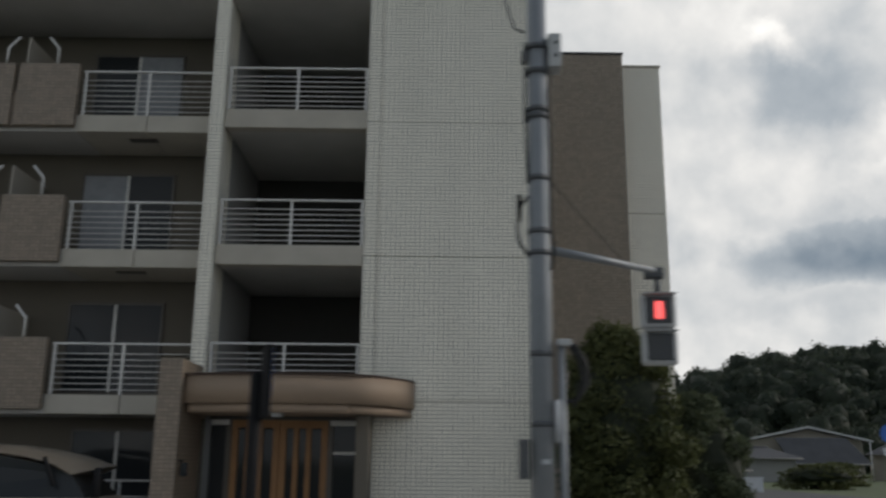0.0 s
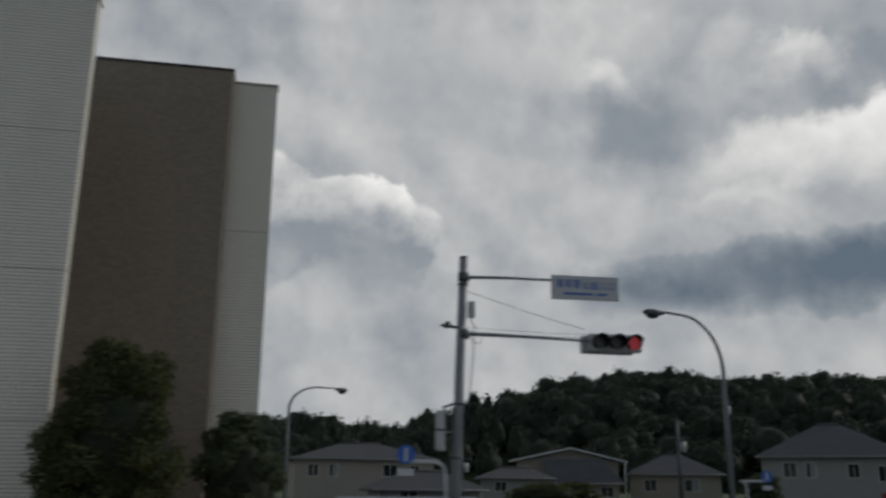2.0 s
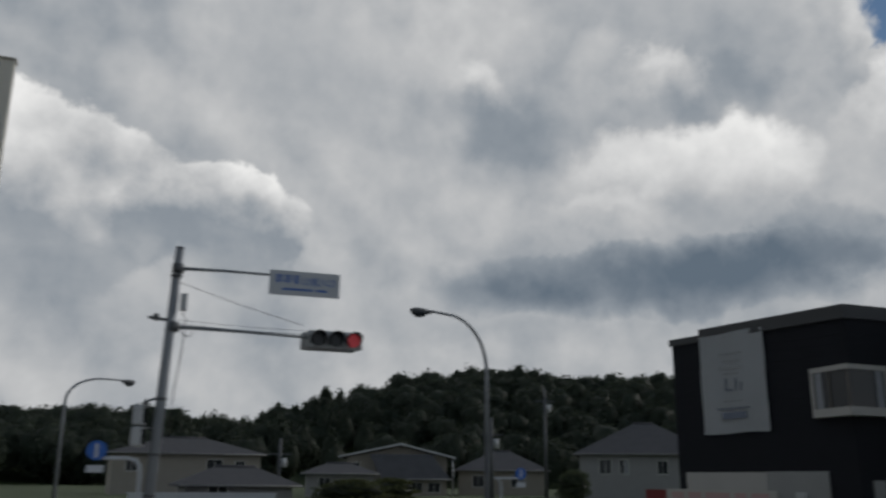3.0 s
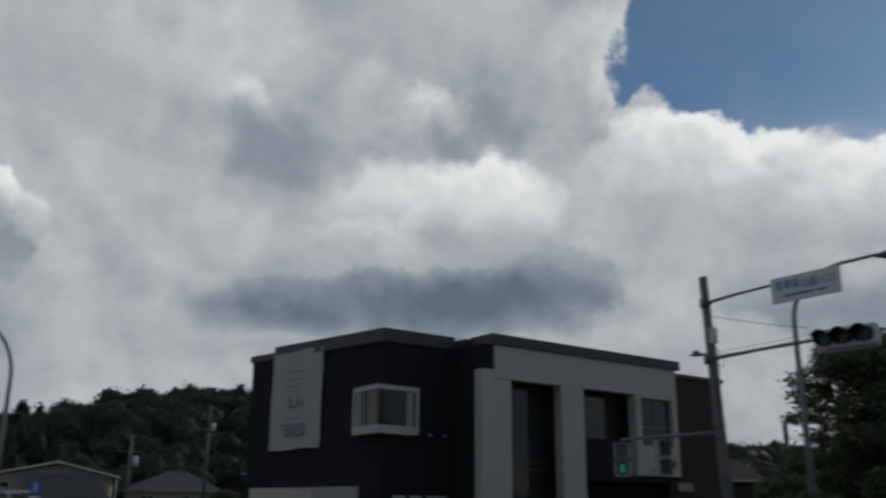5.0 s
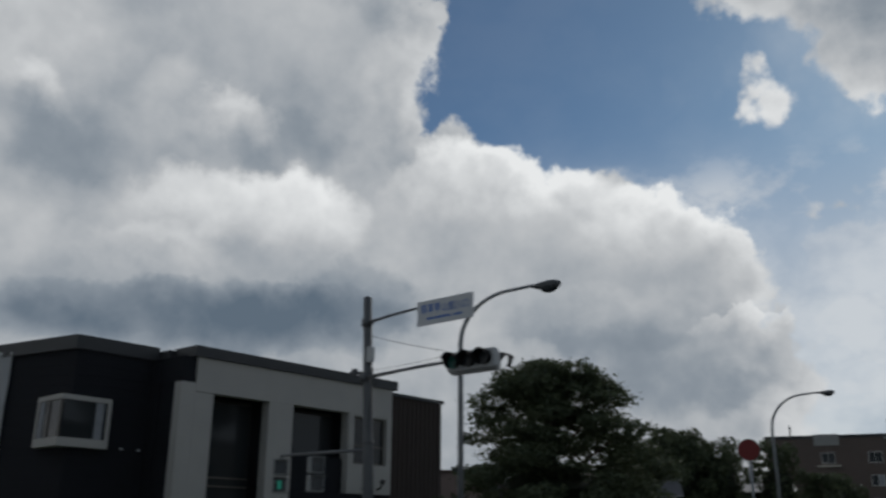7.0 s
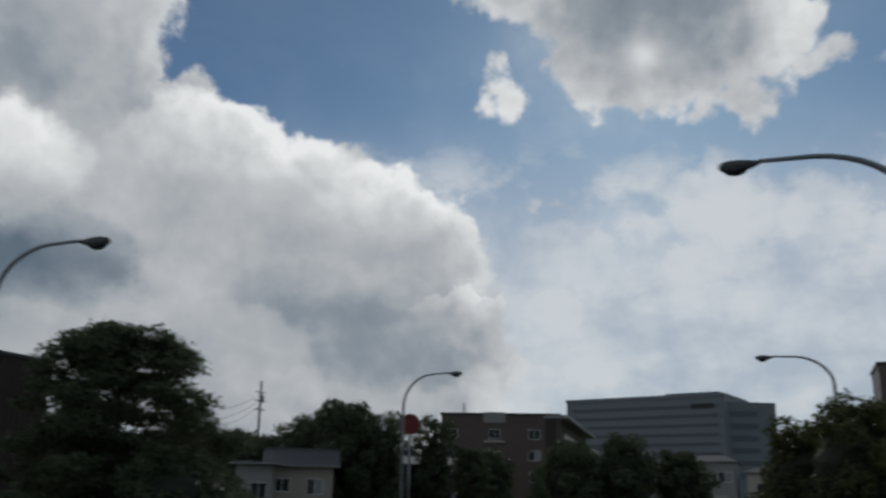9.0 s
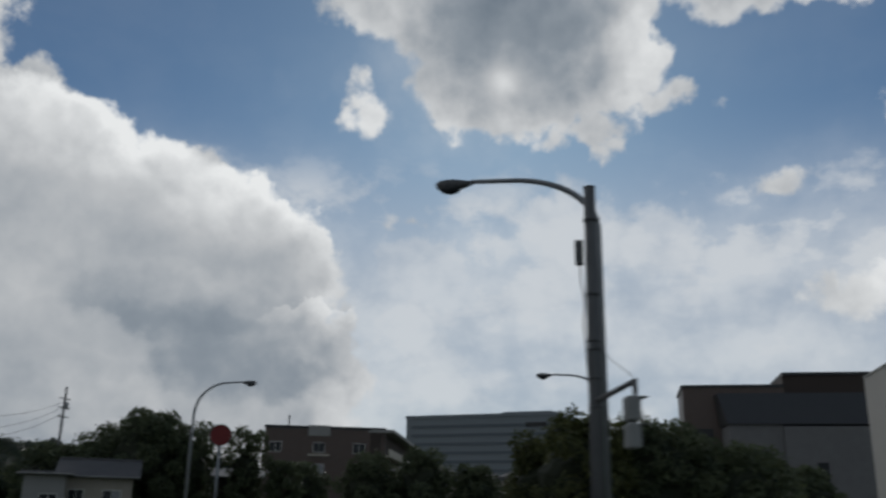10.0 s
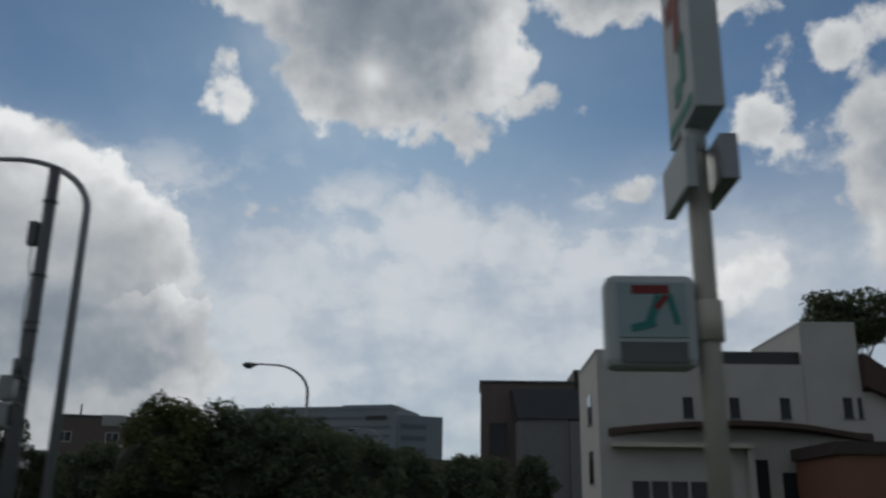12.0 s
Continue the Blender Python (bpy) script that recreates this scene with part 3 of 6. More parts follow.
        # laundry pole arms and the divider screen
        for x in (-7.85, -6.75):
            part("laundry_arm", bar([(x, 14.06, z + 1.1), (x, 14.06, z + 1.52), (x - 0.22 if x > -7 else x + 0.22, 14.06, z + 1.78)], 0.028, 8), ALU, b)
        part("divider_screen", boxes((-7.45, -7.41, 14.1, 15.6, z, z + 1.8)), CREAM, b, "pale divider screen between balconies")
        part("ceiling_vent", boxes((-5.2, -4.6, 14.5, 14.7, z - 0.40, z - 0.381)), FRAME, b)
    sliding_window(b, -6.2, -4.2, 15.6, 0.1, 2.05, "")
    part("garden_rail", bar([(-7.5, 13.95, 1.02), (-3.5, 13.95, 1.02)], 0.02, 8), ALU, b)
    part("garden_rail", bar([(-7.5, 13.95, 0.72), (-3.5, 13.95, 0.72)], 0.02, 8), ALU, b)
    for x in (-7.3, -5.9, -4.5):
        part("garden_post", bar([(x, 13.95, 0), (x, 13.95, 1.02)], 0.02, 8), ALU, b)
    # entrance: curved canopy, pier, timber doors
    pts = []
    for k in range(61):
        s = k / 60
        x = -3.0 + 4.15 * s
        y = 12.55 - 0.35 * math.sin(math.pi * min(1, s * 1.15)) + (1.25 * ((s - 0.72) / 0.28) ** 2.6 if s > 0.72 else 0)
        pts.append((x, min(y, 13.79)))
    back = [(1.15, 13.795), (-3.0, 13.795)]
    part("canopy_fascia", prism(pts + back, 2.42, 2.92, True), CANOPY, b, "tan clad curved entrance canopy")
    inner = [(x + 0.05 * (1 if x < 0 else -1), min(y + 0.06, 13.77)) for x, y in pts]
    part("canopy_soffit", prism(inner + [(1.1, 13.79), (-2.95, 13.79)], 2.26, 2.416, True), CANOPY, b)
    part("canopy_cap", prism([(x, y - 0.03) for x, y in pts] + back, 2.924, 2.96), ROOFBROWN, b)
    part("canopy_lamp", bar([(-1.29, 12.55, 2.19), (-1.29, 12.55, 2.256)], [0.09, 0.12], 16), SIGN_WHITE, b, "round white soffit lamp")
    part("entrance_pier", boxes((-3.42, -3.0, 12.35, 13.9, 0, 3.2), bevel=0.01), TAN_TILE, b, "brown tiled entrance pier")
    lamp = part("wall_lamp", boxes((-2.98, -2.93, 12.5, 12.6, 1.38, 1.42)), BLACKPOST, b, "small black wall lantern")
    part("lantern", boxes((-2.95, -2.83, 12.49, 12.61, 1.14, 1.37), bevel=0.02), GLASS, lamp)
    part("entrance_side", boxes((0.1, 0.34, 12.9, 13.77, 0, 2.25), bevel=0.01), PLASTER, b)
    part("door_frame", boxes((-2.55, -2.45, 14.1, 14.2, 0, 2.2), (-0.55, -0.45, 14.1, 14.2, 0, 2.2), (-2.9, 0.04, 14.1, 14.2, 2.2, 2.28)), FRAME, b)
    for x0, x1 in ((-2.45, -1.5), (-1.5, -0.55)):
        leaf = part("door", boxes((x0 + 0.005, x0 + 0.13, 14.12, 14.17, 0.05, 2.2), (x1 - 0.13, x1 - 0.005, 14.12, 14.17, 0.05, 2.2), (x0 + 0.13, x1 - 0.13, 14.12, 14.17, 2.05, 2.2)), WOOD, b, "warm cedar slatted entrance door")
        for k in range(2):
            x = x0 + 0.275 + k * 0.245
            part("slat", boxes((x, x + 0.10, 14.11, 14.16, 0.05, 2.05), bevel=0.006), WOOD, leaf)
        part("glass", boxes((x0 + 0.13, x1 - 0.13, 14.175, 14.185, 0.05, 2.02)), GLASS, leaf)
    part("side_light", boxes((-2.84, -2.56, 14.14, 14.16, 0.05, 2.2)), GLASS, b)
    part("side_light", boxes((-0.44, 0.03, 14.14, 14.16, 0.05, 2.2)), GLASS, b)
    part("transom", boxes((-0.44, 0.03, 14.1, 14.13, 1.55, 1.6)), ALU, b)
    part("door_lintel", boxes((-2.84, -2.5, 14.05, 14.098, 2.1, 2.2)), ALU, b)
    part("door_lintel", boxes((-0.5, 0.04, 14.05, 14.098, 2.1, 2.2)), ALU, b)


apartment()


# ---------------------------------------------------------------- street furniture
def moved(bm, m):
    bmesh.ops.transform(bm, matrix=m, verts=bm.verts)
    return bm


def disc(x, y, z, r, depth, sides=20):
    """A short round drum that faces -y."""
    return bar([(x, y, z), (x, y + depth, z)], r, sides)


def visor(x, y, z, r, depth):
    """A half-open hood over a lens, facing -y."""
    bm = bmesh.new()
    rows = []
    for d in (0, -depth):
        rows.append([[bm.verts.new((x + (r + t) * math.cos(a), y + d * (1 if 0.3 < a < 2.84 else 0.55), z + (r + t) * math.sin(a))) for a in [math.radians(-50 + 280 * k / 16) for k in range(17)]] for t in (0, 0.012)])
    for k in range(16):
        for t in (0, 1):
            bm.faces.new((rows[0][t][k], rows[0][t][k + 1], rows[1][t][k + 1], rows[1][t][k]))
        bm.faces.new((rows[1][0][k], rows[1][0][k + 1], rows[1][1][k + 1], rows[1][1][k]))
    return bm


def vehicle_signal(parent, m, lit):
    """Three lamps in a row; m stands at the middle of the head, front to -y. lit: which lamp is on."""
    head = part("signal_head", moved(boxes((-0.62, 0.62, -0.02, 0.16, -0.2, 0.2), bevel=0.05), m), HOUSING, parent, "grey three lamp traffic signal head")
    for k, x in enumerate((-0.4, 0.0, 0.4)):
        mat = LENS_OFF
        if k == lit:
            mat = LENS_DIMRED if k == 2 else LENS_GREEN
        lens = part("lens", moved(disc(x, -0.05, 0, 0.15, 0.05), m), mat, head, "lit red lamp" if (k == lit and k == 2) else "")
        part("visor", moved(visor(x, -0.03, 0, 0.16, 0.24), m), BLACKPOST, head)
    return head


def walker_signal(parent, m, lit=True, shell=None, go=False):
    """Two stacked square lamps for the crossing, front to -y, hung from the top middle."""
    for z, on in ((-0.22, lit), (-0.64, False)):
        h = part("signal_box", moved(boxes((-0.2, 0.2, -0.03, 0.17, z - 0.195, z + 0.195), bevel=0.04), m), shell or HOUSING, parent, "pale grey square crossing signal")
        part("lens", moved(boxes((-0.15, 0.15, -0.045, -0.02, z - 0.15, z + 0.15), bevel=0.01), m), LENS_OFF, h)
        part("hood", moved(boxes((-0.19, 0.19, -0.16, -0.03, z + 0.175, z + 0.187)), m), shell or HOUSING, h)
        if go and z < -0.4:
            part("lit_mark", moved(boxes((-0.05, 0.05, -0.056, -0.046, z - 0.1, z + 0.1), bevel=0.004), m), MARK_GREEN, h, "faintly lit green upright mark")
        if on:
            part("lit_mark", moved(boxes((-0.05, 0.05, -0.056, -0.046, z - 0.1, z + 0.1), bevel=0.004), m), LENS_RED, h, "glowing red upright mark")


def band(parent, x, y, z, r):
    part("band", bar([(x, y, z - 0.025), (x, y, z + 0.025)], r, 14), DARKSTEEL, parent)


def cable(points, r=0.008, sag=0.0, n=12):
    """A hanging line through two ends."""
    a, b = Vector(points[0]), Vector(points[-1])
    pts = [a.lerp(b, k / n) - Vector((0, 0, sag * 4 * (k / n) * (1 - k / n))) for k in range(n + 1)]
    return bar(pts, r, 6)


def near_pole():
    x, y = 2.49, 4.15
    p = thing("signal_pole", (x, y, 0.15), "galvanised steel pole with a crossing signal, cables and a control box", "signal pole")
    part("pole", bar([(x, y, 0.15), (x, y, 3), (x + 0.01, y, 7.2)], [0.105, 0.098, 0.085]), STEEL, p)
    for z in (1.75, 2.35, 3.25, 3.45, 3.95, 4.55, 4.62, 5.0, 5.25):
        band(p, x, y, z, 0.106)
    cb = part("control_box", boxes((x + 0.1, x + 0.22, y - 0.12, y + 0.08, 5.02, 5.36), bevel=0.012), GREYBOX, p, "pale grey control box")
    for z in (5.13, 5.26):
        part("knob", disc(x + 0.17, y - 0.135, z, 0.014, 0.02, 10), BLACKPOST, cb)
    part("cable", bar([(x + 0.13, y, 5.0), (x + 0.10, y - 0.05, 4.8), (x + 0.11, y - 0.05, 4.2), (x + 0.10, y - 0.05, 3.5), (x + 0.13, y - 0.03, 3.3), (x + 0.10, y - 0.05, 3.1)], 0.013, 8), CABLE, p)
    part("cable", bar([(x - 0.11, y - 0.03, 5.3), (x - 0.12, y - 0.03, 4.6), (x - 0.10, y - 0.03, 3.9)], 0.012, 8), CABLE, p)
    part("cable_loop", bar([(x - 0.1, y - 0.02, 3.78), (x - 0.16, y, 3.7), (x - 0.2, y, 3.5), (x - 0.18, y, 3.35), (x - 0.09, y, 3.22)], 0.014, 8), CABLE, p)
    part("cable_loop", bar([(x - 0.11, y, 5.42), (x - 0.2, y, 5.46), (x - 0.25, y, 5.6), (x - 0.3, y + 0.02, 5.8), (x - 0.5, y + 0.1, 6.6)], 0.01, 8), CABLE, p)
    part("clamp", boxes((x - 0.14, x - 0.09, y - 0.05, y + 0.05, 5.1, 5.22), bevel=0.01), DARKSTEEL, p)
    part("grip", boxes((x - 0.2, x - 0.16, y - 0.03, y + 0.03, 3.55, 3.8), bevel=0.015), BLACKPOST, p)
    # side arm with the crossing signal
    sx, sy = 3.70, 4.80
    part("arm", bar([(x, y, 3.3), ((x + sx) / 2, (y + sy) / 2, 3.28), (sx + 0.02, sy, 3.24)], [0.042, 0.036, 0.03]), STEEL, p)
    part("arm_clamp", boxes((sx - 0.12, sx + 0.06, sy - 0.05, sy + 0.05, 3.17, 3.28), bevel=0.015), DARKSTEEL, p)
    part("hanger", bar([(sx, sy, 3.18), (sx, sy, 3.0)], 0.03, 10), DARKSTEEL, p)
    part("stay_wire", cable([(x + 0.1, y, 3.95), (3.4, 4.68, 3.28)], 0.005, 0.02), CABLE, p)
    walker_signal(p, pose(sx, sy, 3.045, 0, 0, -6) @ Matrix.Diagonal((0.82, 0.82, 0.84, 1)))
    part("push_box", boxes((x - 0.2, x - 0.12, y - 0.08, y + 0.08, 1.3, 1.62), bevel=0.01), DARKSTEEL, p, "dark push button box")
    part("notice", boxes((x - 0.02, x + 0.05, y - 0.112, y - 0.106, 1.42, 1.46)), SIGN_WHITE, p)
    q = thing("conduit_post", (x + 0.17, y - 0.02, 0.15), "slim grey conduit post with a cable outlet beside the signal pole", "post")
    part("post", bar([(x + 0.17, y - 0.02, 0.15), (x + 0.17, y - 0.02, 2.42)], 0.035), STEEL, q)
    part("outlet", boxes((x + 0.13, x + 0.26, y - 0.07, y + 0.02, 2.42, 2.48), bevel=0.012), GREYBOX, q, "pale cable outlet")
    part("cable", bar([(x + 0.28, y - 0.03, 2.44), (x + 0.38, y, 2.3), (x + 0.4, y, 2.1), (x + 0.3, y, 1.95), (x + 0.2, y, 1.95)], 0.019, 8), CABLE, q)
    part("cable", bar([(x + 0.24, y - 0.03, 2.44), (x + 0.33, y, 2.3), (x + 0.36, y, 2.12), (x + 0.27, y, 1.9)], 0.019, 8), CABLE, q)
    part("coupling", bar([(x + 0.12, y - 0.08, 1.6), (x + 0.12, y - 0.08, 1.95)], 0.022, 8), SIGN_WHITE, q)


def side_sign():
    p = thing("road_sign", (-0.02, 4.3, 0.15), "black post with a blue sign seen edge on", "road sign")
    part("post", bar([(0.0, 4.3, 0.15), (0.0, 4.3, 2.18)], 0.055), BLACKPOST, p)
    t = Matrix.Translation((0.08, 4.27, 0)) @ pose(0, 0, 0, 0, 0, 17) @ Matrix.Translation((-0.08, -4.27, 0))
    f = part("frame", moved(boxes((0.05, 0.11, 4.02, 4.52, 1.78, 2.4), bevel=0.01), t), BLACKPOST, p)
    part("panel", moved(boxes((0.111, 0.115, 4.05, 4.49, 1.95, 2.38)), t), SIGN_BLUE, f, "blue sign panel")
    part("plate", moved(boxes((0.111, 0.115, 4.06, 4.48, 1.79, 1.9)), t), SIGN_WHITE, f, "white plate below the blue sign")
    part("arm", boxes((-0.02, 0.05, 4.26, 4.34, 2.05, 2.1)), BLACKPOST, p)


def name_sign(parent, m, w=1.53, h=0.54):
    """A white intersection sign, front to -y, its left end at m."""
    s = part("name_sign", moved(boxes((0, w, -0.02, 0.02, -h, 0), bevel=0.006), m), SIGN_WHITE, parent, "white sign with dark blue characters")
    y = -0.024
    cell = w / 8.2
    for k in range(3):
        x = cell * (0.65 + k * 1.02)
        for j in range(3):
            part("character_bar", moved(boxes((x, x + cell * 0.82, y, -0.02, -0.13 - j * 0.06, -0.10 - j * 0.06)), m), SIGN_BLUE, s)
        part("character_bar", moved(boxes((x + cell * 0.36, x + cell * 0.48, y - 0.001, -0.02, -0.3, -0.09)), m), SIGN_BLUE, s)
    for k, char in enumerate("公園入口"):
        cu = bpy.data.curves.new("character", "FONT")
        cu.body, cu.size, cu.extrude = char, cell * 1.05, 0.001
        ob = new("character", cu)
        me = bpy.data.meshes.new_from_object(ob)
        bpy.data.objects.remove(ob)
        bm = bmesh.new()
        bm.from_mesh(me)
        bpy.data.meshes.remove(me)
        moved(bm, m @ pose(cell * (0.6 + (k + 3) * 1.02), y, -0.29, 90, 0, 0))
        part("character", bm, SIGN_BLUE, s)
    part("letter_bar", moved(boxes((w * 0.18, w * 0.62, y, -0.02, -0.43, -0.385)), m), SIGN_BLUE, s)
    part("letter_bar", moved(boxes((w * 0.66, w * 0.82, y, -0.02, -0.43, -0.385)), m), SIGN_BLUE, s)


def signal_mast(x, y, top, m_sign, m_signal, lit, label, steel=None, lean=(0.0, 0.0), girth=1.0):
    """A mast with a name sign on the upper arm and a traffic signal on the lower one."""
    steel = steel or STEEL
    p = thing("signal_mast", (x, y, 0.1), label, "signal mast", "signal masts at the crossing")
    foot = [(x + lean[0] * (top - z), y + lean[1] * (top - z), z) for z in (0.1, 3.0, top)]
    part("pole", bar(foot, [0.115 * girth, 0.105 * girth, 0.088 * girth]), steel, p)
    part("cap", bar([(x, y, top), (x, y, top + 0.03)], 0.092), DARKSTEEL, p)
    for m, dz, r in ((m_sign, -0.12, 0.032), (m_signal, 0.02, 0.036)):
        end = m.translation
        part("arm", bar([(x, y, end.z + dz + 0.05), ((x + end.x) / 2, (y + end.y) / 2, end.z + dz + 0.04), (end.x, end.y, end.z + dz)], [r + 0.008, r, r * 0.85], 12), steel, p)
        part("flange", bar([(x, y, end.z + dz - 0.05), (x, y, end.z + dz + 0.14)], 0.125), DARKSTEEL, p)
    name_sign(p, m_sign)
    head = m_signal @ Matrix.Translation((0.62, 0, 0))
    vehicle_signal(p, head, lit)
    back = part("signal_head", moved(boxes((-0.72, 0.52, 0.2, 0.38, -0.22, 0.18), bevel=0.05), head), HOUSING, p, "pale back of a second signal head")
    for bx in (-0.5, -0.1, 0.3):
        part("visor", moved(visor(bx, 0, 0, 0.16, 0.22), head @ pose(0, 0.4, -0.02, 0, 0, 180)), BLACKPOST, back)
    a, b = Vector((x, y, m_sign.translation.z - 0.35)), m_signal.translation + Vector((0, 0, 0.25))
    part("stay_wire", cable([a, a.lerp(b, 0.96)], 0.006, 0.03), CABLE, p)
    for z in (m_signal.translation.z + 0.14, m_signal.translation.z + 0.22):
        c = Vector((x, y, z))
        part("stay_wire", cable([c, Vector((b.x, b.y, z - 0.06))], 0.004, 0.02), CABLE, p)
    w = m_signal.to_3x3() @ Vector((1, 0, 0))
    s = m_signal.to_3x3() @ Vector((0, -1, 0))
    bx = Vector((x, y, 0)) + w * 0.17 + s * 0.02
    part("control_box", boxes((bx.x - 0.07, bx.x + 0.07, bx.y - 0.07, bx.y + 0.07, m_signal.translation.z + 0.42, m_signal.translation.z + 0.78), bevel=0.012), GREYBOX, p, "pale grey control box")
    q = Vector((x, y, m_signal.translation.z + 0.4)) + w * 0.16
    z0 = m_signal.translation.z
    part("cable", bar([q, q + Vector((0, 0, -0.15)) + w * 0.08, (q.x + w.x * 0.06, q.y + w.y * 0.06, z0 - 0.4), (q.x - w.x * 0.03, q.y - w.y * 0.03, z0 - 1.2), (x + w.x * 0.09, y + w.y * 0.09, z0 - 2.0)], 0.012, 8), CABLE, p)
    part("cable_loop", bar([Vector((x, y, z0 + 0.1)) + w * 0.1, Vector((x, y, z0 - 0.08)) + w * 0.2, Vector((x, y, z0 - 0.14)) + w * 0.35, Vector((x, y, z0)) + w * 0.4], 0.008, 8), CABLE, p)
    e = Vector((x, y, z0 + 0.2)) - w * 0.1
    part("bracket", bar([e, e - w * 0.4 + Vector((0, 0, 0.04))], 0.035, 8), DARKSTEEL, p)
    part("camera_box", boxes(*[(e.x - w.x * 0.25 - 0.06, e.x - w.x * 0.25 + 0.06, e.y - w.y * 0.25 - 0.06, e.y - w.y * 0.25 + 0.06, e.z - 0.02, e.z + 0.12)], bevel=0.02), DARKSTEEL, p)
    for z in (1.2, 2.0, 3.1, top - 0.6):
        band(p, x + lean[0] * (top - z), y + lean[1] * (top - z), z, 0.118 * girth)
    return p


def crossing_box(x, y, z, arm_from, turn, label, name="crossing_signal", lit=False, shell=None, go=False):
    p = thing(name, (arm_from[0], arm_from[1], z - 0.1), label, "crossing signal", "crossing signals")
    part("arm", bar([arm_from, (x, y, z + 0.05)], 0.034 if shell else 0.028, 10), BACKLITSTEEL if shell else STEEL, p)
    part("hanger", bar([(x, y, z + 0.07), (x, y, z - 0.02)], 0.03, 8), DARKSTEEL, p)
    walker_signal(p, pose(x, y, z, 0, 0, turn), lit, shell, go)
    return p


def pipe_sign(x, y, z, xp, label):
    """A blue round sign hung from a white bent pipe."""
    p = thing("road_sign", (xp, y, 0.1), label, "road sign", "blue signs on bent pipes")
    part("pipe", bar([(xp, y, 0.1), (xp, y, z - 0.45), (xp - 0.02, y, z - 0.28), (xp - 0.1, y, z - 0.18), (xp - 0.25, y, z - 0.14), (x + 0.1, y, z - 0.14)], 0.038, 12), SIGN_WHITE, p, "white bent pipe")
    part("disc", disc(x, y - 0.06, z, 0.19, 0.02, 24), SIGN_BLUE, p, "blue round sign face")
    part("arrow", boxes((x - 0.03, x + 0.03, y - 0.066, y - 0.061, z - 0.14, z + 0.13)), SIGN_WHITE, p)
    part("plate", boxes((x - 0.16, x + 0.16, y - 0.05, y - 0.035, z - 0.42, z - 0.28)), SIGN_WHITE, p, "small white plate below")


def street_lamp(base, head, bend, label, r=0.065):
    """A tapered post that bends over to an egg-shaped lamp. bend: the height at which the bend starts."""
    b, h = Vector(base), Vector(head)
    p = thing("street_lamp", base, label, "street lamp", "street lamps along the roads")
    side = Vector((h.x - b.x, h.y - b.y, 0))
    reach = side.length
    side.normalize()
    pts, rad = [b, Vector((b.x, b.y, bend))], [r * 1.35, r]
    rise = h.z - bend
    for k in range(1, 11):
        a = math.radians(90 * k / 10)
        pts.append(Vector((b.x, b.y, bend)) + side * (reach * 0.62) * (1 - math.cos(a)) + Vector((0, 0, rise * 0.97 * math.sin(a))))
        rad.append(r * (1 - 0.035 * k))
    pts.append(h - side * 0.34 + Vector((0, 0, 0.0)))
    rad.append(r * 0.6)
    part("post", bar(pts, rad, 14), STEEL, p)
    part("base_collar", bar([b, b + Vector((0, 0, 0.4))], r * 1.7), DARKSTEEL, p)
    bm = bmesh.new()
    bmesh.ops.create_uvsphere(bm, u_segments=20, v_segments=12, radius=1)
    for v in bm.verts:
        t = v.co.x
        v.co = Vector((t * 0.43, v.co.y * 0.18 * (0.72 + 0.38 * t), v.co.z * (0.12 if v.co.z > 0 else 0.20) * (0.75 + 0.35 * t)))
    for f in bm.faces:
        f.smooth = True
    turn = Matrix.Rotation(math.atan2(side.y, side.x), 4, "Z")
    moved(bm, Matrix.Translation(h - Vector((0, 0, 0.02))) @ turn)
    lamp = part("lamp_head", bm, DARKSTEEL, p, "egg-shaped grey lamp head")
    bm = bmesh.new()
    bmesh.ops.create_uvsphere(bm, u_segments=16, v_segments=8, radius=1)
    for v in bm.verts:
        v.co = Vector((v.co.x * 0.25 + 0.1, v.co.y * 0.14, v.co.z * 0.15 - 0.075))
    moved(bm, Matrix.Translation(h - Vector((0, 0, 0.02))) @ turn)
    part("glass", bm, LENS_OFF, lamp)
    return p


def utility_pole(x, y, top, label, arms=2):
    p = thing("utility_pole", (x, y, 0), label, "utility pole", "utility poles")
    part("pole", bar([(x, y, 0), (x, y, top)], [0.17, 0.11], 12), DARKSTEEL, p)
    for k in range(arms):
        z = top - 1.2 - 0.9 * k
        part("crossarm", boxes((x - 0.9, x + 0.9, y - 0.05, y + 0.05, z - 0.05, z + 0.05)), DARKSTEEL, p)
    part("transformer", bar([(x + 0.35, y, top - 2.2), (x + 0.35, y, top - 1.5)], 0.22, 12), GREYBOX, p)
    return p


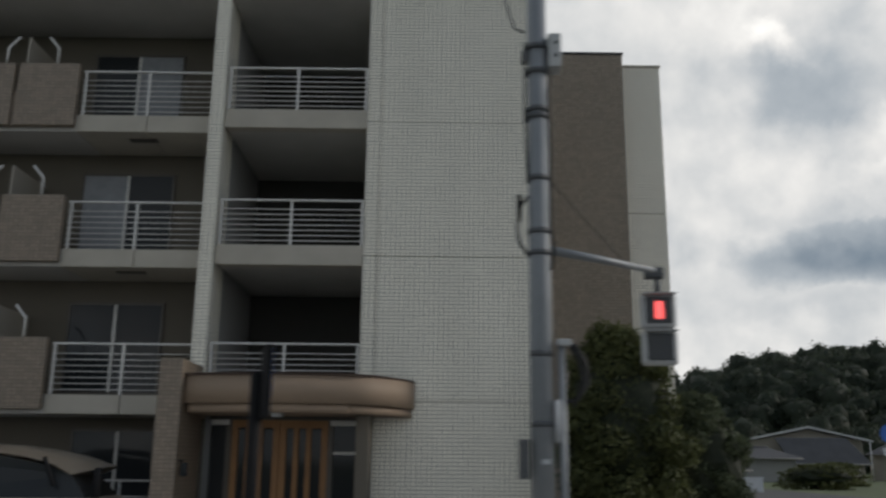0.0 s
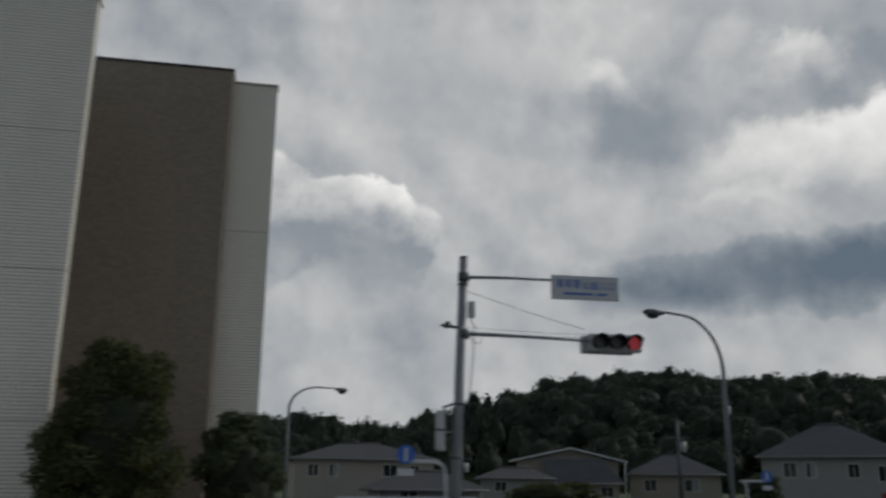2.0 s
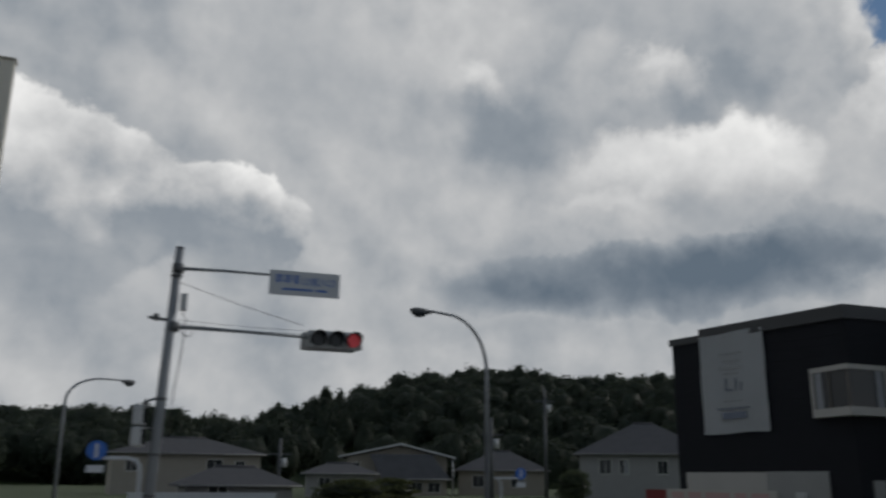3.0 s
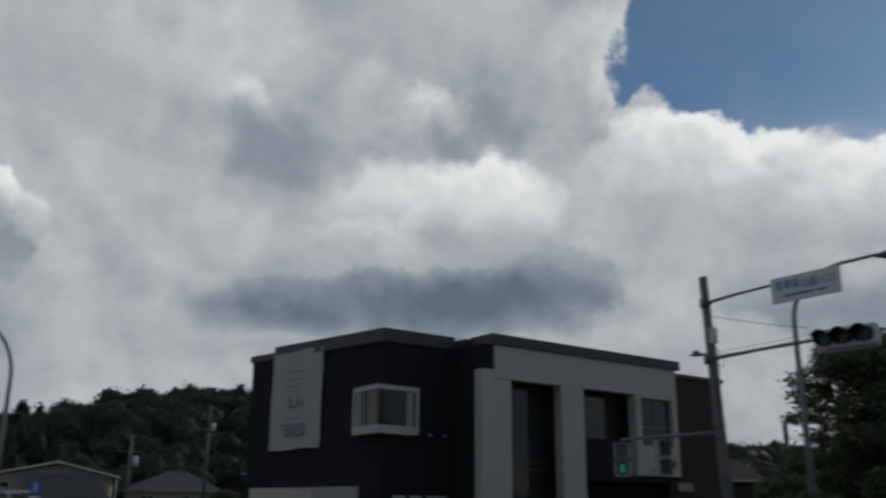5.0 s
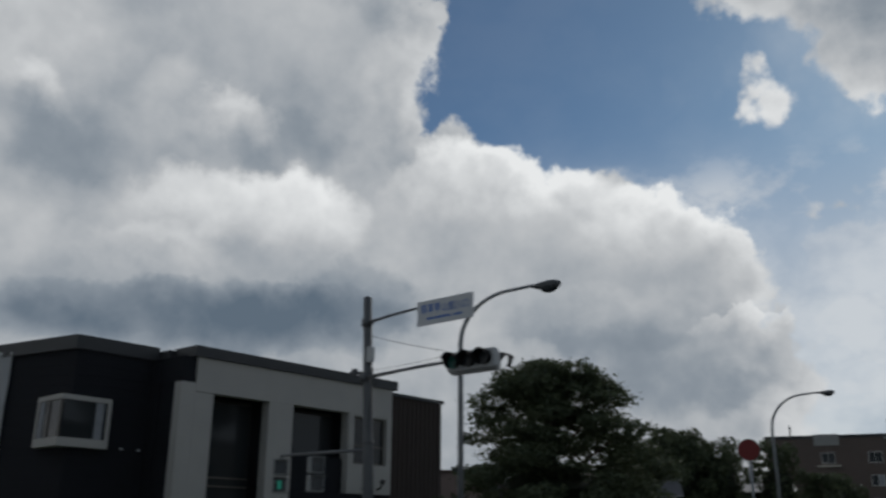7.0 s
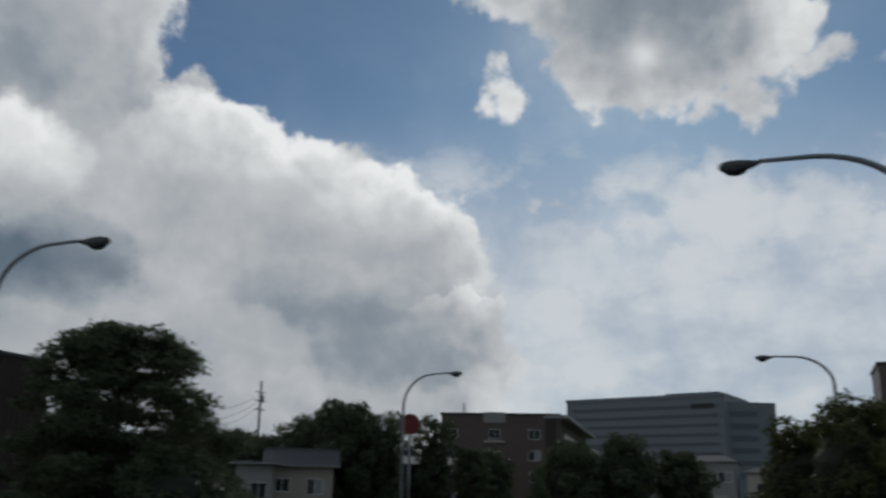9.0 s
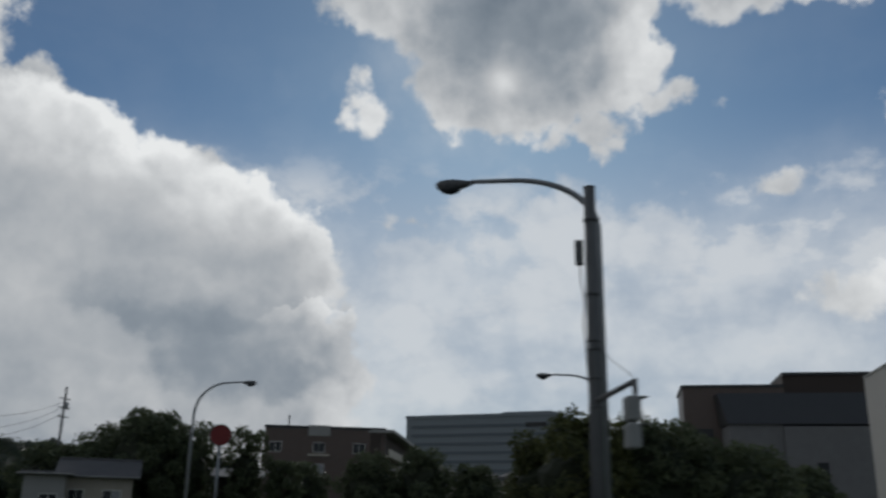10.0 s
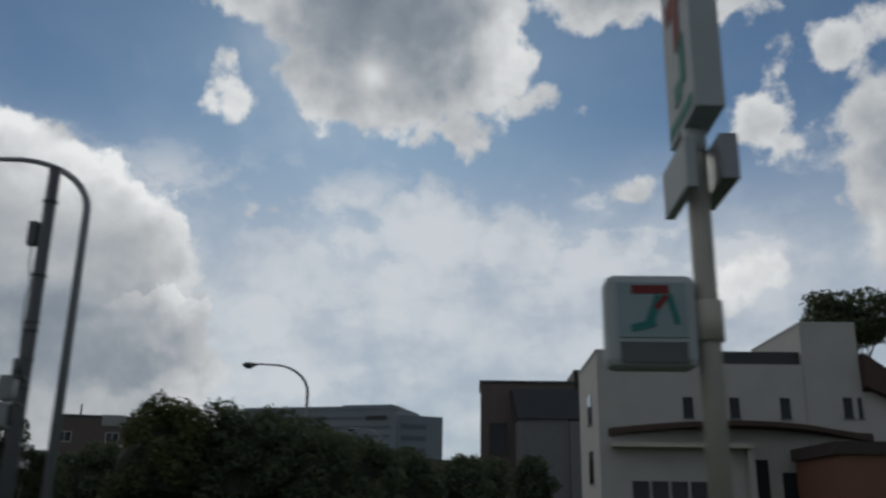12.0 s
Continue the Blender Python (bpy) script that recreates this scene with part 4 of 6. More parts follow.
def far_pole():
    """The crossing pole with its control box, and the lamp post behind it."""
    x, y = 37.96, -15.56
    p = thing("signal_pole", (x, y, 0), "tall galvanised pole with a box and cable beside a street lamp", "signal pole")
    # this pole's parts take the backlit, darker coats
    part("pole", bar([(x, y, 0), (x, y, 3.5), (x, y, 7.22)], [0.135, 0.12, 0.105]), BACKLITSTEEL, p)
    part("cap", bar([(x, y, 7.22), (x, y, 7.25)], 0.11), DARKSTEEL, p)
    part("control_box", boxes((x - 0.1, x + 0.05, y + 0.14, y + 0.29, 5.75, 6.2), bevel=0.012), BACKLITSTEEL, p, "grey control box")
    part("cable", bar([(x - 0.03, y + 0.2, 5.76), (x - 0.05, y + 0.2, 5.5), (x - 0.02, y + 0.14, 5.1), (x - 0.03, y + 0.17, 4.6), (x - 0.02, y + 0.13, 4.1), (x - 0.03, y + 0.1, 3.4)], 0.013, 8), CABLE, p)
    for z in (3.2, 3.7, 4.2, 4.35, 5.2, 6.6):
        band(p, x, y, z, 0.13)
    part("arm", bar([(x, y, 3.3), (36.5, -16.2, 3.42)], 0.045, 10), BACKLITSTEEL, p)
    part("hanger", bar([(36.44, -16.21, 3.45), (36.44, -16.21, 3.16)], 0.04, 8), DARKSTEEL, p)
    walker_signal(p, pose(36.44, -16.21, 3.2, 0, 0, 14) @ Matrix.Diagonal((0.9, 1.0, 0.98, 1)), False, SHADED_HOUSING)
    part("stay_wire", cable([(x, y, 4.3), (36.6, -16.2, 3.5)], 0.006, 0.02), CABLE, p)


# ---------------------------------------------------------------- plants
def leaves(name, centres, radii, count, size, mat, parent, seed, flat=0.45, label="", scatter=0.1, wild=0.55):
    """Many small bent leaves scattered through lumpy clumps, as one mesh."""
    rng = np.random.default_rng(seed)
    centres, radii = np.asarray(centres, float), np.asarray(radii, float)
    weight = radii.prod(axis=1) ** 0.67
    pick = rng.choice(len(centres), count, p=weight / weight.sum())
    way = rng.normal(size=(count, 3))
    way /= np.linalg.norm(way, axis=1)[:, None]
    rad = rng.uniform(0.45, 1.0, count) ** 0.6 * (1 + scatter * rng.normal(size=count).clip(-1.5, 2.2))
    mid = centres[pick] + way * radii[pick] * rad[:, None]
    out = way * (1 - flat) + rng.normal(size=(count, 3)) * wild + np.array([0, 0, flat])
    out /= np.linalg.norm(out, axis=1)[:, None]
    side = np.cross(out, rng.normal(size=(count, 3)))
    side /= np.linalg.norm(side, axis=1)[:, None]
    tip = np.cross(out, side)
    s = size * rng.uniform(0.6, 1.35, count)[:, None]
    a, b = mid - tip * s, mid + tip * s
    l, r = mid + side * s * 0.5 + out * s * 0.18, mid - side * s * 0.5 + out * s * 0.18
    verts = np.stack([a, l, b, r], 1).reshape(-1, 3)
    root = parent
    while root is not None and root.parent:
        root = root.parent
    if root is not None:
        verts = verts - np.array(root.location)
    quads = np.arange(count * 4).reshape(-1, 4)
    faces = np.concatenate([quads[:, [0, 1, 2]], quads[:, [0, 2, 3]]])
    me = bpy.data.meshes.new(name)
    me.from_pydata(verts.tolist(), [], faces.tolist())
    me.materials.append(mat)
    ob = new(name, me)
    if parent is not None:
        ob.parent = parent
    if label:
        ob["label"] = label
    return ob


def tree(x, y, height, spread, seed, label, mat=None, count=9000, size=0.09, low=0.3, layers=True, broad=False, category="tree", trunk=0.12, base=0.0, core=0.0):
    """Trunk, forking limbs and a ragged crown of leaf sprays."""
    rng = random.Random(seed)
    mat = mat or LEAF
    p = thing("tree", (x, y, base), label, category, "trees by the roads")
    part("trunk", bar([(x, y, base), (x + 0.05, y, base + height * 0.3), (x + 0.02, y + 0.05, base + height * 0.62), (x, y, base + height * 0.9)], [trunk * 1.3, trunk, trunk * 0.6, trunk * 0.15], 10), BARK, p)
    cs, rs = [], []
    n = 120 if broad else 46
    for k in range(n):
        h = low + (0.97 - low) * (k + rng.random()) / n
        env = spread * math.sqrt(max(0.05, 1 - ((h - low - 0.32 * (1 - low)) / (0.7 * (1 - low) if h > low + 0.3 * (1 - low) else 0.42 * (1 - low))) ** 2))
        if broad:
            env = spread * (1.02 - 0.72 * ((h - low) / (1 - low)) ** 1.3)
        a = k * 2.4 + rng.random() * 0.9
        d = env * (math.sqrt(rng.uniform(0.04, 1.35)) if broad else rng.uniform(0.35, 1.05))
        c = Vector((x + d * math.cos(a), y + d * math.sin(a), base + height * h))
        cs.append(c)
        q = spread * (rng.uniform(0.13, 0.25) if broad else rng.uniform(0.2, 0.36))
        rs.append((q, q, q * (0.36 if broad else 0.5 if layers else 0.85)))
        if k % 3 == 0:
            z0 = base + height * max(0.2, h - 0.25)
            part("limb", bar([(x, y, z0), Vector((x, y, z0)).lerp(c, 0.5) + Vector((0, 0, 0.1)), c], [trunk * 0.45, trunk * 0.3, trunk * 0.1], 6), BARK, p)
    leaves("crown", cs, rs, count, size, mat, p, seed, 0.7 if broad else 0.45, "dense dark green crown", 0.22 if broad else 0.12)
    # dark filler body: its colour gives the crown's inner shade
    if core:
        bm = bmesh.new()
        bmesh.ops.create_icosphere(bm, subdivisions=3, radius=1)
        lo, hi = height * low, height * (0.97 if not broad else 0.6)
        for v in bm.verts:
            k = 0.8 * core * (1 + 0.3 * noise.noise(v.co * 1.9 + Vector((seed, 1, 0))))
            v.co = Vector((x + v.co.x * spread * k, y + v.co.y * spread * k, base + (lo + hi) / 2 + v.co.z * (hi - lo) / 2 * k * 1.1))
        part("shade_core", bm, SHADE_LEAF, p)
    return p


def bush(x, y, height, rx, ry, seed, label, mat=None, count=9000, size=0.07, base=0.0):
    """A clipped broad bush: stems and a thick leafy body."""
    rng = random.Random(seed)
    p = thing("bush", (x, y, base), label, "bush", "bushes before the houses")
    for k in range(5):
        a = k * 1.3
        part("stem", bar([(x + 0.1 * math.cos(a), y + 0.1 * math.sin(a), base), (x + rx * 0.5 * math.cos(a), y + ry * 0.5 * math.sin(a), base + height * 0.75)], [0.05, 0.02], 6), BARK, p)
    cs, rs = [], []
    for k in range(60):
        h = (k + 0.5) / 60
        env = min(1.0, 0.9 + 0.25 * h) * math.sqrt(max(0.06, 1 - max(0, (h - 0.55) / 0.47) ** 2))
        a, d = k * 2.4, math.sqrt(rng.random()) * 0.8
        cs.append((x + rx * env * d * math.cos(a), y + ry * env * d * math.sin(a), base + height * h * 0.93))
        q = rng.uniform(0.22, 0.36)
        rs.append((rx * q, ry * q, max(0.12, height * 0.09)))
    leaves("crown", cs, rs, count, size, mat or HEDGE_LEAF, p, seed, 0.25)
    # filler body, coloured dark so gaps between leaves look shaded
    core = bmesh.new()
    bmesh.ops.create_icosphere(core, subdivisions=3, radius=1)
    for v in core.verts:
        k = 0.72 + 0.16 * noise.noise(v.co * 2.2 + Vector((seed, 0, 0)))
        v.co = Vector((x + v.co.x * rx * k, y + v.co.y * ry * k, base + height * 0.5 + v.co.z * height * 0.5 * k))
    part("shade_core", core, SHADE_LEAF, p)
    return p


# ---------------------------------------------------------------- houses
def wall_window(parent, m, x, z, w, h, curtain=False):
    win = part("window", moved(boxes((x - w / 2 - 0.06, x + w / 2 + 0.06, -0.05, 0.0, z - 0.06, z), (x - w / 2 - 0.06, x + w / 2 + 0.06, -0.05, 0.0, z + h, z + h + 0.06), (x - w / 2 - 0.06, x - w / 2, -0.05, 0, z, z + h), (x + w / 2, x + w / 2 + 0.06, -0.05, 0, z, z + h), (x - 0.025, x + 0.025, -0.05, 0, z, z + h)), m), ALU, parent)
    part("pane", moved(boxes((x - w / 2, x - 0.025, -0.03, -0.015, z, z + h)), m), GLASS, win)
    part("pane", moved(boxes((x + 0.025, x + w / 2, -0.03, -0.015, z, z + h)), m), CURTAIN if curtain else GLASS, win)


def roof(parent, m, w, d, eave, ridge, mat, hip=0.35, over=0.55):
    """A hipped (hip > 0) or gabled roof with thickness, over a block of w by d, front at y 0."""
    bm = bmesh.new()
    x0, x1, y0, y1 = -w / 2 - over, w / 2 + over, -over, d + over
    k = hip * w
    lo = [bm.verts.new(c) for c in ((x0, y0, eave), (x1, y0, eave), (x1, y1, eave), (x0, y1, eave))]
    un = [bm.verts.new((v.co.x, v.co.y, eave - 0.16)) for v in lo]
    a, b = bm.verts.new((x0 + k + over * (hip > 0), d / 2, ridge)), bm.verts.new((x1 - k - over * (hip > 0), d / 2, ridge))
    for f in ((lo[0], lo[1], b, a), (lo[2], lo[3], a, b), (lo[1], lo[2], b), (lo[3], lo[0], a), tuple(reversed(un))):
        bm.faces.new(f)
    for i in range(4):
        bm.faces.new((un[i], un[(i + 1) % 4], lo[(i + 1) % 4], lo[i]))
    r = part("roof", moved(bm, m), mat, parent, "hipped tiled roof" if hip else "gabled roof")
    part("ridge_cap", moved(bar([tuple(a_) for a_ in ((x0 + k + over * (hip > 0), d / 2, ridge + 0.02), (x1 - k - over * (hip > 0), d / 2, ridge + 0.02))], 0.12, 8), m), mat, r)
    part("gutter", moved(bar([(x0, y0 - 0.06, eave - 0.08), (x1, y0 - 0.06, eave - 0.08)], 0.06, 8), m), GREYWALL, r)


def house(x, y, turn, w, d, eave, ridge, wall, roofing, label, windows, hip=0.35):
    """A small house: front middle at x, y, facing -y before the turn. windows: (x, z, w, h) on the front."""
    p = thing("house", (x, y, 0), label, "house", "houses below the wooded hill")
    m = pose(x, y, 0, 0, 0, turn)
    part("wall", moved(boxes((-w / 2, w / 2, 0, d, 0, eave)), m), wall, p)
    roof(p, m, w, d, eave, ridge, roofing, hip)
    for i, row in enumerate(windows):
        wall_window(p, m, *row, curtain=i % 3 == 1)
    return p


# ---------------------------------------------------------------- the crossing
near_pole()
side_sign()
signal_mast(11.78, 14.2, 6.28, pose(13.66, 13.85, 5.92, 0, 0, -2), pose(14.62, 14.2, 4.53, 0, 0, 0), 2, "galvanised mast with a name sign and a red traffic signal", lean=(-0.033, 0.0))
signal_mast(33.56, 4.32, 6.48, pose(33.06, 2.26, 5.95, 0, 0, -90), pose(32.95, 1.35, 4.5, 0, 0, -90), 0, "galvanised mast with a name sign beside the black shop", BACKLITSTEEL, lean=(0.026, -0.02), girth=1.15)
crossing_box(11.36, 14.15, 2.98, (11.68, 14.2, 3.15), 75, "pale crossing signal turned edge on, on the mast")
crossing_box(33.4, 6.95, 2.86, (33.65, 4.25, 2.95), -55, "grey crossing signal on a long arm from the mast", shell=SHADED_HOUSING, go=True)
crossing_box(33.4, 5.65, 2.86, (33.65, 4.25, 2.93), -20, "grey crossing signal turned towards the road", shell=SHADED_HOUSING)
pipe_sign(10.56, 14.15, 2.06, 11.4, "blue round sign on a white bent pipe by the mast")
pipe_sign(23.44, 22.3, 1.78, 22.75, "blue round sign on a white bent pipe by a street lamp")
far_pole()
street_lamp((22.3, 22.4, 0.1), (19.9, 22.14, 6.95), 5.1, "tall grey street lamp at the crossing")
street_lamp((8.6, 36.3, 0), (11.03, 38.4, 5.86), 4.7, "grey street lamp beyond the apartment house")
street_lamp((36.9, 4.15, 0.1), (37.29, 1.69, 7.2), 5.9, "grey street lamp behind the mast")
street_lamp((39.2, -15.66, 0), (39.34, -12.76, 8.03), 6.85, "grey street lamp beside the tall pole", 0.075)
street_lamp((66.3, 6.6, 0), (66.7, 3.76, 8.1), 6.3, "grey street lamp further along the road", 0.075)
street_lamp((65.3, -15.2, 0), (65.3, -12.33, 8.1), 6.7, "grey street lamp across the road", 0.075)
street_lamp((104.0, -15.0, 0), (104.0, -12.0, 8.5), 6.9, "far grey street lamp along the road", 0.09)
utility_pole(102.0, 39.4, 13.2, "thin utility pole with crossarms and a transformer", 3)
utility_pole(36.4, 55.1, 6.0, "short pole among the houses", 1)
utility_pole(46.6, 66.8, 9.7, "thin pole among the houses", 1)
utility_pole(22.7, 64.7, 4.6, "short pole among the houses", 1)
utility_pole(55.5, 16.5, 5.4, "thin pole beside the brown block", 1)


def red_sign():
    p = thing("shop_sign", (97.25, 19.8, 0), "round red shop sign on a grey post", "shop sign")
    part("post", bar([(97.25, 19.8, 0), (97.25, 19.8, 7.0)], 0.14), STEEL, p)
    d = part("disc", moved(disc(0, 0, 0, 0.9, 0.25, 28), pose(97.25, 19.8, 8.0, 0, 0, -70)), SIGN_RED, p, "round red sign face")
    part("rim", moved(disc(0, 0.02, 0, 0.97, 0.2, 28), pose(97.25, 19.8, 8.0, 0, 0, -70)), DARKSTEEL, d)


red_sign()
# overhead lines beyond the black shop
for z0, z1 in ((6.6, 10.2), (5.6, 9.6), (4.9, 9.0)):
    piece("overhead_line", cable([(55.5, 16.5, z0 - 1.0), (102, 39.4, z1 + 1.6)], 0.02, 1.0, 20), CABLE, "thin black overhead line between poles", "cable", "overhead lines")

# ---------------------------------------------------------------- black shop with the white front
def black_shop():
    b = thing("shop_building", (40, 20, 0), "two storey black shop with a white framed front", "shop")
    near, far = (33.58, 18.1), (32.02, 25.75)
    west = pose(*near, 0, 0, 0, 11.53)          # runs along the side wall: y from the near corner, -x outwards
    part("wall", prism([near, (36.4, 18.05), (36.4, 17.45), (47.0, 17.45), (47.0, 28.0), far], 0, 6.95), BLACKWALL, b, "matt black siding")
    for k in range(20):
        z = 0.35 + k * 0.34
        part("siding_board", moved(boxes((-0.025, -0.002, -0.03, 7.8, z, z + 0.336)), west), BLACKWALL, b)
        part("siding_board", boxes((33.56, 36.44, 18.02, 18.043, z, z + 0.336)), BLACKWALL, b)
    part("parapet", prism([(33.45, 17.96), (36.6, 17.94), (36.6, 26.4), (32.9, 24.5), (32.22, 24.25)], 6.96, 7.44), ROOFGREY, b, "dark grey metal parapet")
    part("parapet", moved(boxes((-0.1, 3.0, 6.32, 7.9, 6.955, 7.22)), west), ROOFGREY, b)
    part("parapet", boxes((36.605, 47.1, 17.35, 28.0, 6.95, 7.3)), ROOFGREY, b)
    part("parapet", boxes((36.85, 47.3, 16.03, 17.34, 6.98, 7.36)), ROOFGREY, b)
    part("upper_notch", boxes((36.45, 37.02, 16.18, 18.0, 6.06, 6.95)), BLACKWALL, b)
    part("return_wall", boxes((36.47, 36.9, 16.56, 18.0, 0, 6.05)), BLACKWALL, b)
    f0, f1 = 16.13, 16.55
    # white frame round the openings
    for row in ((36.45, 37.02, f0, f1, 0, 6.05), (37.025, 37.8, f0, f1, 0, 5.74), (37.03, 47.05, f0, f1, 5.76, 6.97), (40.32, 41.5, f0, f1, 0, 5.755), (44.47, 44.8, f0, f1, 2.55, 5.755), (46.75, 47.05, f0, f1, 2.55, 5.755), (44.805, 46.745, f0, f1, 2.55, 3.72), (44.805, 46.745, f0, f1, 5.66, 5.755)):
        part("wall_panel", boxes(row), WHITEWALL, b, "white rendered wall")
    # reveal walls coloured near-black, as the shaded depth of the openings
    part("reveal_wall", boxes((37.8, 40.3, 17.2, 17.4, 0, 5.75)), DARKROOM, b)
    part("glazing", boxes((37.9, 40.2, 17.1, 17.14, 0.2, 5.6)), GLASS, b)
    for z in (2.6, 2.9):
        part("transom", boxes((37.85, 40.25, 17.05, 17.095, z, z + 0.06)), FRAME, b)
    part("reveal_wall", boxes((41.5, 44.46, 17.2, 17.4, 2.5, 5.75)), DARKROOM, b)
    part("glazing", boxes((41.6, 44.3, 17.0, 17.04, 2.7, 5.6)), GLASS, b)
    part("balcony_panel", boxes((41.52, 44.44, 16.4, 16.46, 2.56, 3.9)), BLACKWALL, b, "black balcony panel")
    part("lintel", boxes((41.5, 47.05, 16.2, 17.3, 2.3, 2.54)), BLACKWALL, b)
    win = part("window", boxes((44.81, 46.74, 16.3, 16.36, 5.58, 5.655), (44.81, 46.74, 16.3, 16.36, 3.725, 3.8), (44.81, 44.88, 16.3, 16.36, 3.8, 5.58), (46.67, 46.74, 16.3, 16.36, 3.8, 5.58)), FRAME, b)
    for x0, x1 in ((44.88, 45.75), (45.8, 46.67)):
        for z0, z1 in ((3.8, 4.45), (4.52, 5.58)):
            part("pane", boxes((x0, x1, 16.33, 16.345, z0, z1)), GLASS, win)
    part("mullion", boxes((45.75, 45.8, 16.3, 16.36, 3.8, 5.58), (44.88, 46.67, 16.29, 16.3, 4.45, 4.52)), FRAME, win)
    for x in (45.3, 46.2):
        lamp = part("spot_lamp", bar([(x, 16.12, 2.75), (x, 15.85, 2.8), (x, 15.8, 2.95)], 0.03, 8), BLACKPOST, b)
        part("shade", bar([(x, 15.8, 2.93), (x - 0.05, 15.72, 3.1)], [0.05, 0.11], 10), BLACKPOST, lamp)
    # the corner bay window
    sides = ((33.10, 19.40), (33.02, 17.62)), ((33.02, 17.62), (34.86, 17.74))

    def along(p, q, a0, a1, z0, z1, t0, t1):
        """An upright slab on the line from p to q, between the shares a0 and a1 of it, set in by t0 to t1."""
        p, q = Vector((*p, 0)), Vector((*q, 0))
        n = (q - p).length
        m = Matrix.Translation(p) @ Matrix.Rotation(math.atan2(q.y - p.y, q.x - p.x), 4, "Z")
        return moved(boxes((a0 * n, a1 * n, t0, t1, z0, z1)), m)

    plan = [sides[0][0], sides[0][1], sides[1][1], (34.86, 18.1), (33.36, 19.4)]
    bay = part("bay_window", prism(plan, 3.70, 3.98), WHITEWALL, b, "white framed corner bay window")
    part("bay_head", prism(plan, 5.20, 5.36), WHITEWALL, bay)
    part("frame_post", along(*sides[0], 0.0, 0.07, 3.98, 5.2, 0.0, 0.1), WHITEWALL, bay)
    part("frame_post", along(*sides[1], 0.93, 1.0, 3.98, 5.2, 0.0, 0.1), WHITEWALL, bay)
    for p, q in sides:
        part("pane", along(p, q, 0.07, 0.93, 3.98, 5.2, 0.05, 0.07), GLASS, bay)
    part("curtain", along(*sides[0], 0.12, 0.30, 3.99, 5.18, 0.02, 0.045), CURTAIN, bay, "pale curtain")
    part("curtain", along(*sides[1], 0.70, 0.86, 3.99, 5.18, 0.02, 0.045), CURTAIN, bay)
    part("sash", along(*sides[0], 0.48, 0.51, 3.98, 5.2, 0.01, 0.045), FRAME, bay)
    part("corner_post", along(*sides[1], 0.0, 0.035, 3.98, 5.2, 0.0, 0.05), FRAME, bay)
    for x in (35.5, 36.16):
        part("wall_spot", bar([(x, 18.015, 3.77), (x, 17.9, 3.75)], 0.035, 10), SIGN_WHITE, b)
    part("wall_panel", moved(boxes((-0.07, -0.03, 3.6, 7.4, 0, 1.93)), west), WHITEWALL, b, "white ground floor wall")
    part("wall_panel", moved(boxes((-0.08, -0.03, 1.1, 3.58, 0, 1.95)), west), GREYWALL, b, "grey ground floor wall")
    part("meter_box", moved(boxes((-0.16, -0.082, 2.0, 2.4, 0.9, 1.25), bevel=0.01), west), GREYBOX, b)
    for x0, x1 in ((33.99, 34.5), (34.7, 35.2), (35.4, 36.3)):
        part("shopfront_panel", boxes((x0, x1, 17.98, 18.015, 0.1, 1.66)), GREYWALL, b, "grey shopfront panel")
    board = part("fascia_board", boxes((31.9, 31.95, 20.1, 26.58, 0.85, 1.3)), WHITEWALL, b, "white low board with faded red bars")
    for y0, y1 in ((20.5, 21.4), (21.7, 22.3), (22.6, 24.0), (24.3, 25.1), (25.4, 26.2)):
        part("print_bar", boxes((31.88, 31.896, y0, y1, 0.95, 1.2)), ROSE_PRINT, board)
    part("fascia_end", boxes((31.9, 31.95, 26.6, 28.1, 0.6, 1.26)), SIGN_RED, board, "red end of the board")
    for y in (20.3, 23.3, 26.4, 28.0):
        part("fascia_post", boxes((31.955, 32.03, y - 0.04, y + 0.04, 0, 1.2)), FRAME, b)
    # long cloth banner with a plain emblem
    bm = bmesh.new()
    rows = []
    for i in range(13):
        y = 3.23 + 3.05 * i / 12
        rows.append([bm.verts.new((-0.13 + 0.02 * math.sin(i * 1.1) + 0.015 * math.sin(j), y, 3.34 + 3.78 * j / 10 + 0.03 * math.sin(i * 0.5))) for j in range(11)])
    for i in range(12):
        for j in range(10):
            bm.faces.new((rows[i][j], rows[i + 1][j], rows[i + 1][j + 1], rows[i][j + 1]))
    bmesh.ops.solidify(bm, geom=bm.faces[:], thickness=0.012)
    ban = part("banner", moved(bm, west), BANNER, b, "white cloth banner with a small grey emblem")
    for y0, y1, z0, z1, mat in ((4.2, 5.3, 6.28, 6.33, PALE_PRINT), (4.35, 5.15, 6.0, 6.05, PALE_PRINT), (4.2, 5.3, 5.72, 5.82, PALE_PRINT), (4.4, 5.1, 5.52, 5.57, PALE_PRINT), (4.98, 5.06, 4.9, 5.38, BLUE_PRINT), (4.72, 4.98, 4.9, 4.97, BLUE_PRINT), (4.52, 4.6, 4.9, 5.36, BLUE_PRINT), (4.28, 4.36, 4.9, 5.2, BLUE_PRINT), (4.3, 5.2, 4.5, 4.53, PALE_PRINT), (4.0, 5.5, 4.22, 4.28, BLUE_PRINT), (4.15, 5.3, 3.86, 4.12, BLUE_PRINT)):
        part("emblem_bar", moved(boxes((-0.19, -0.178, y0, y1, z0, z1)), west), mat, ban)
    return b


black_shop()


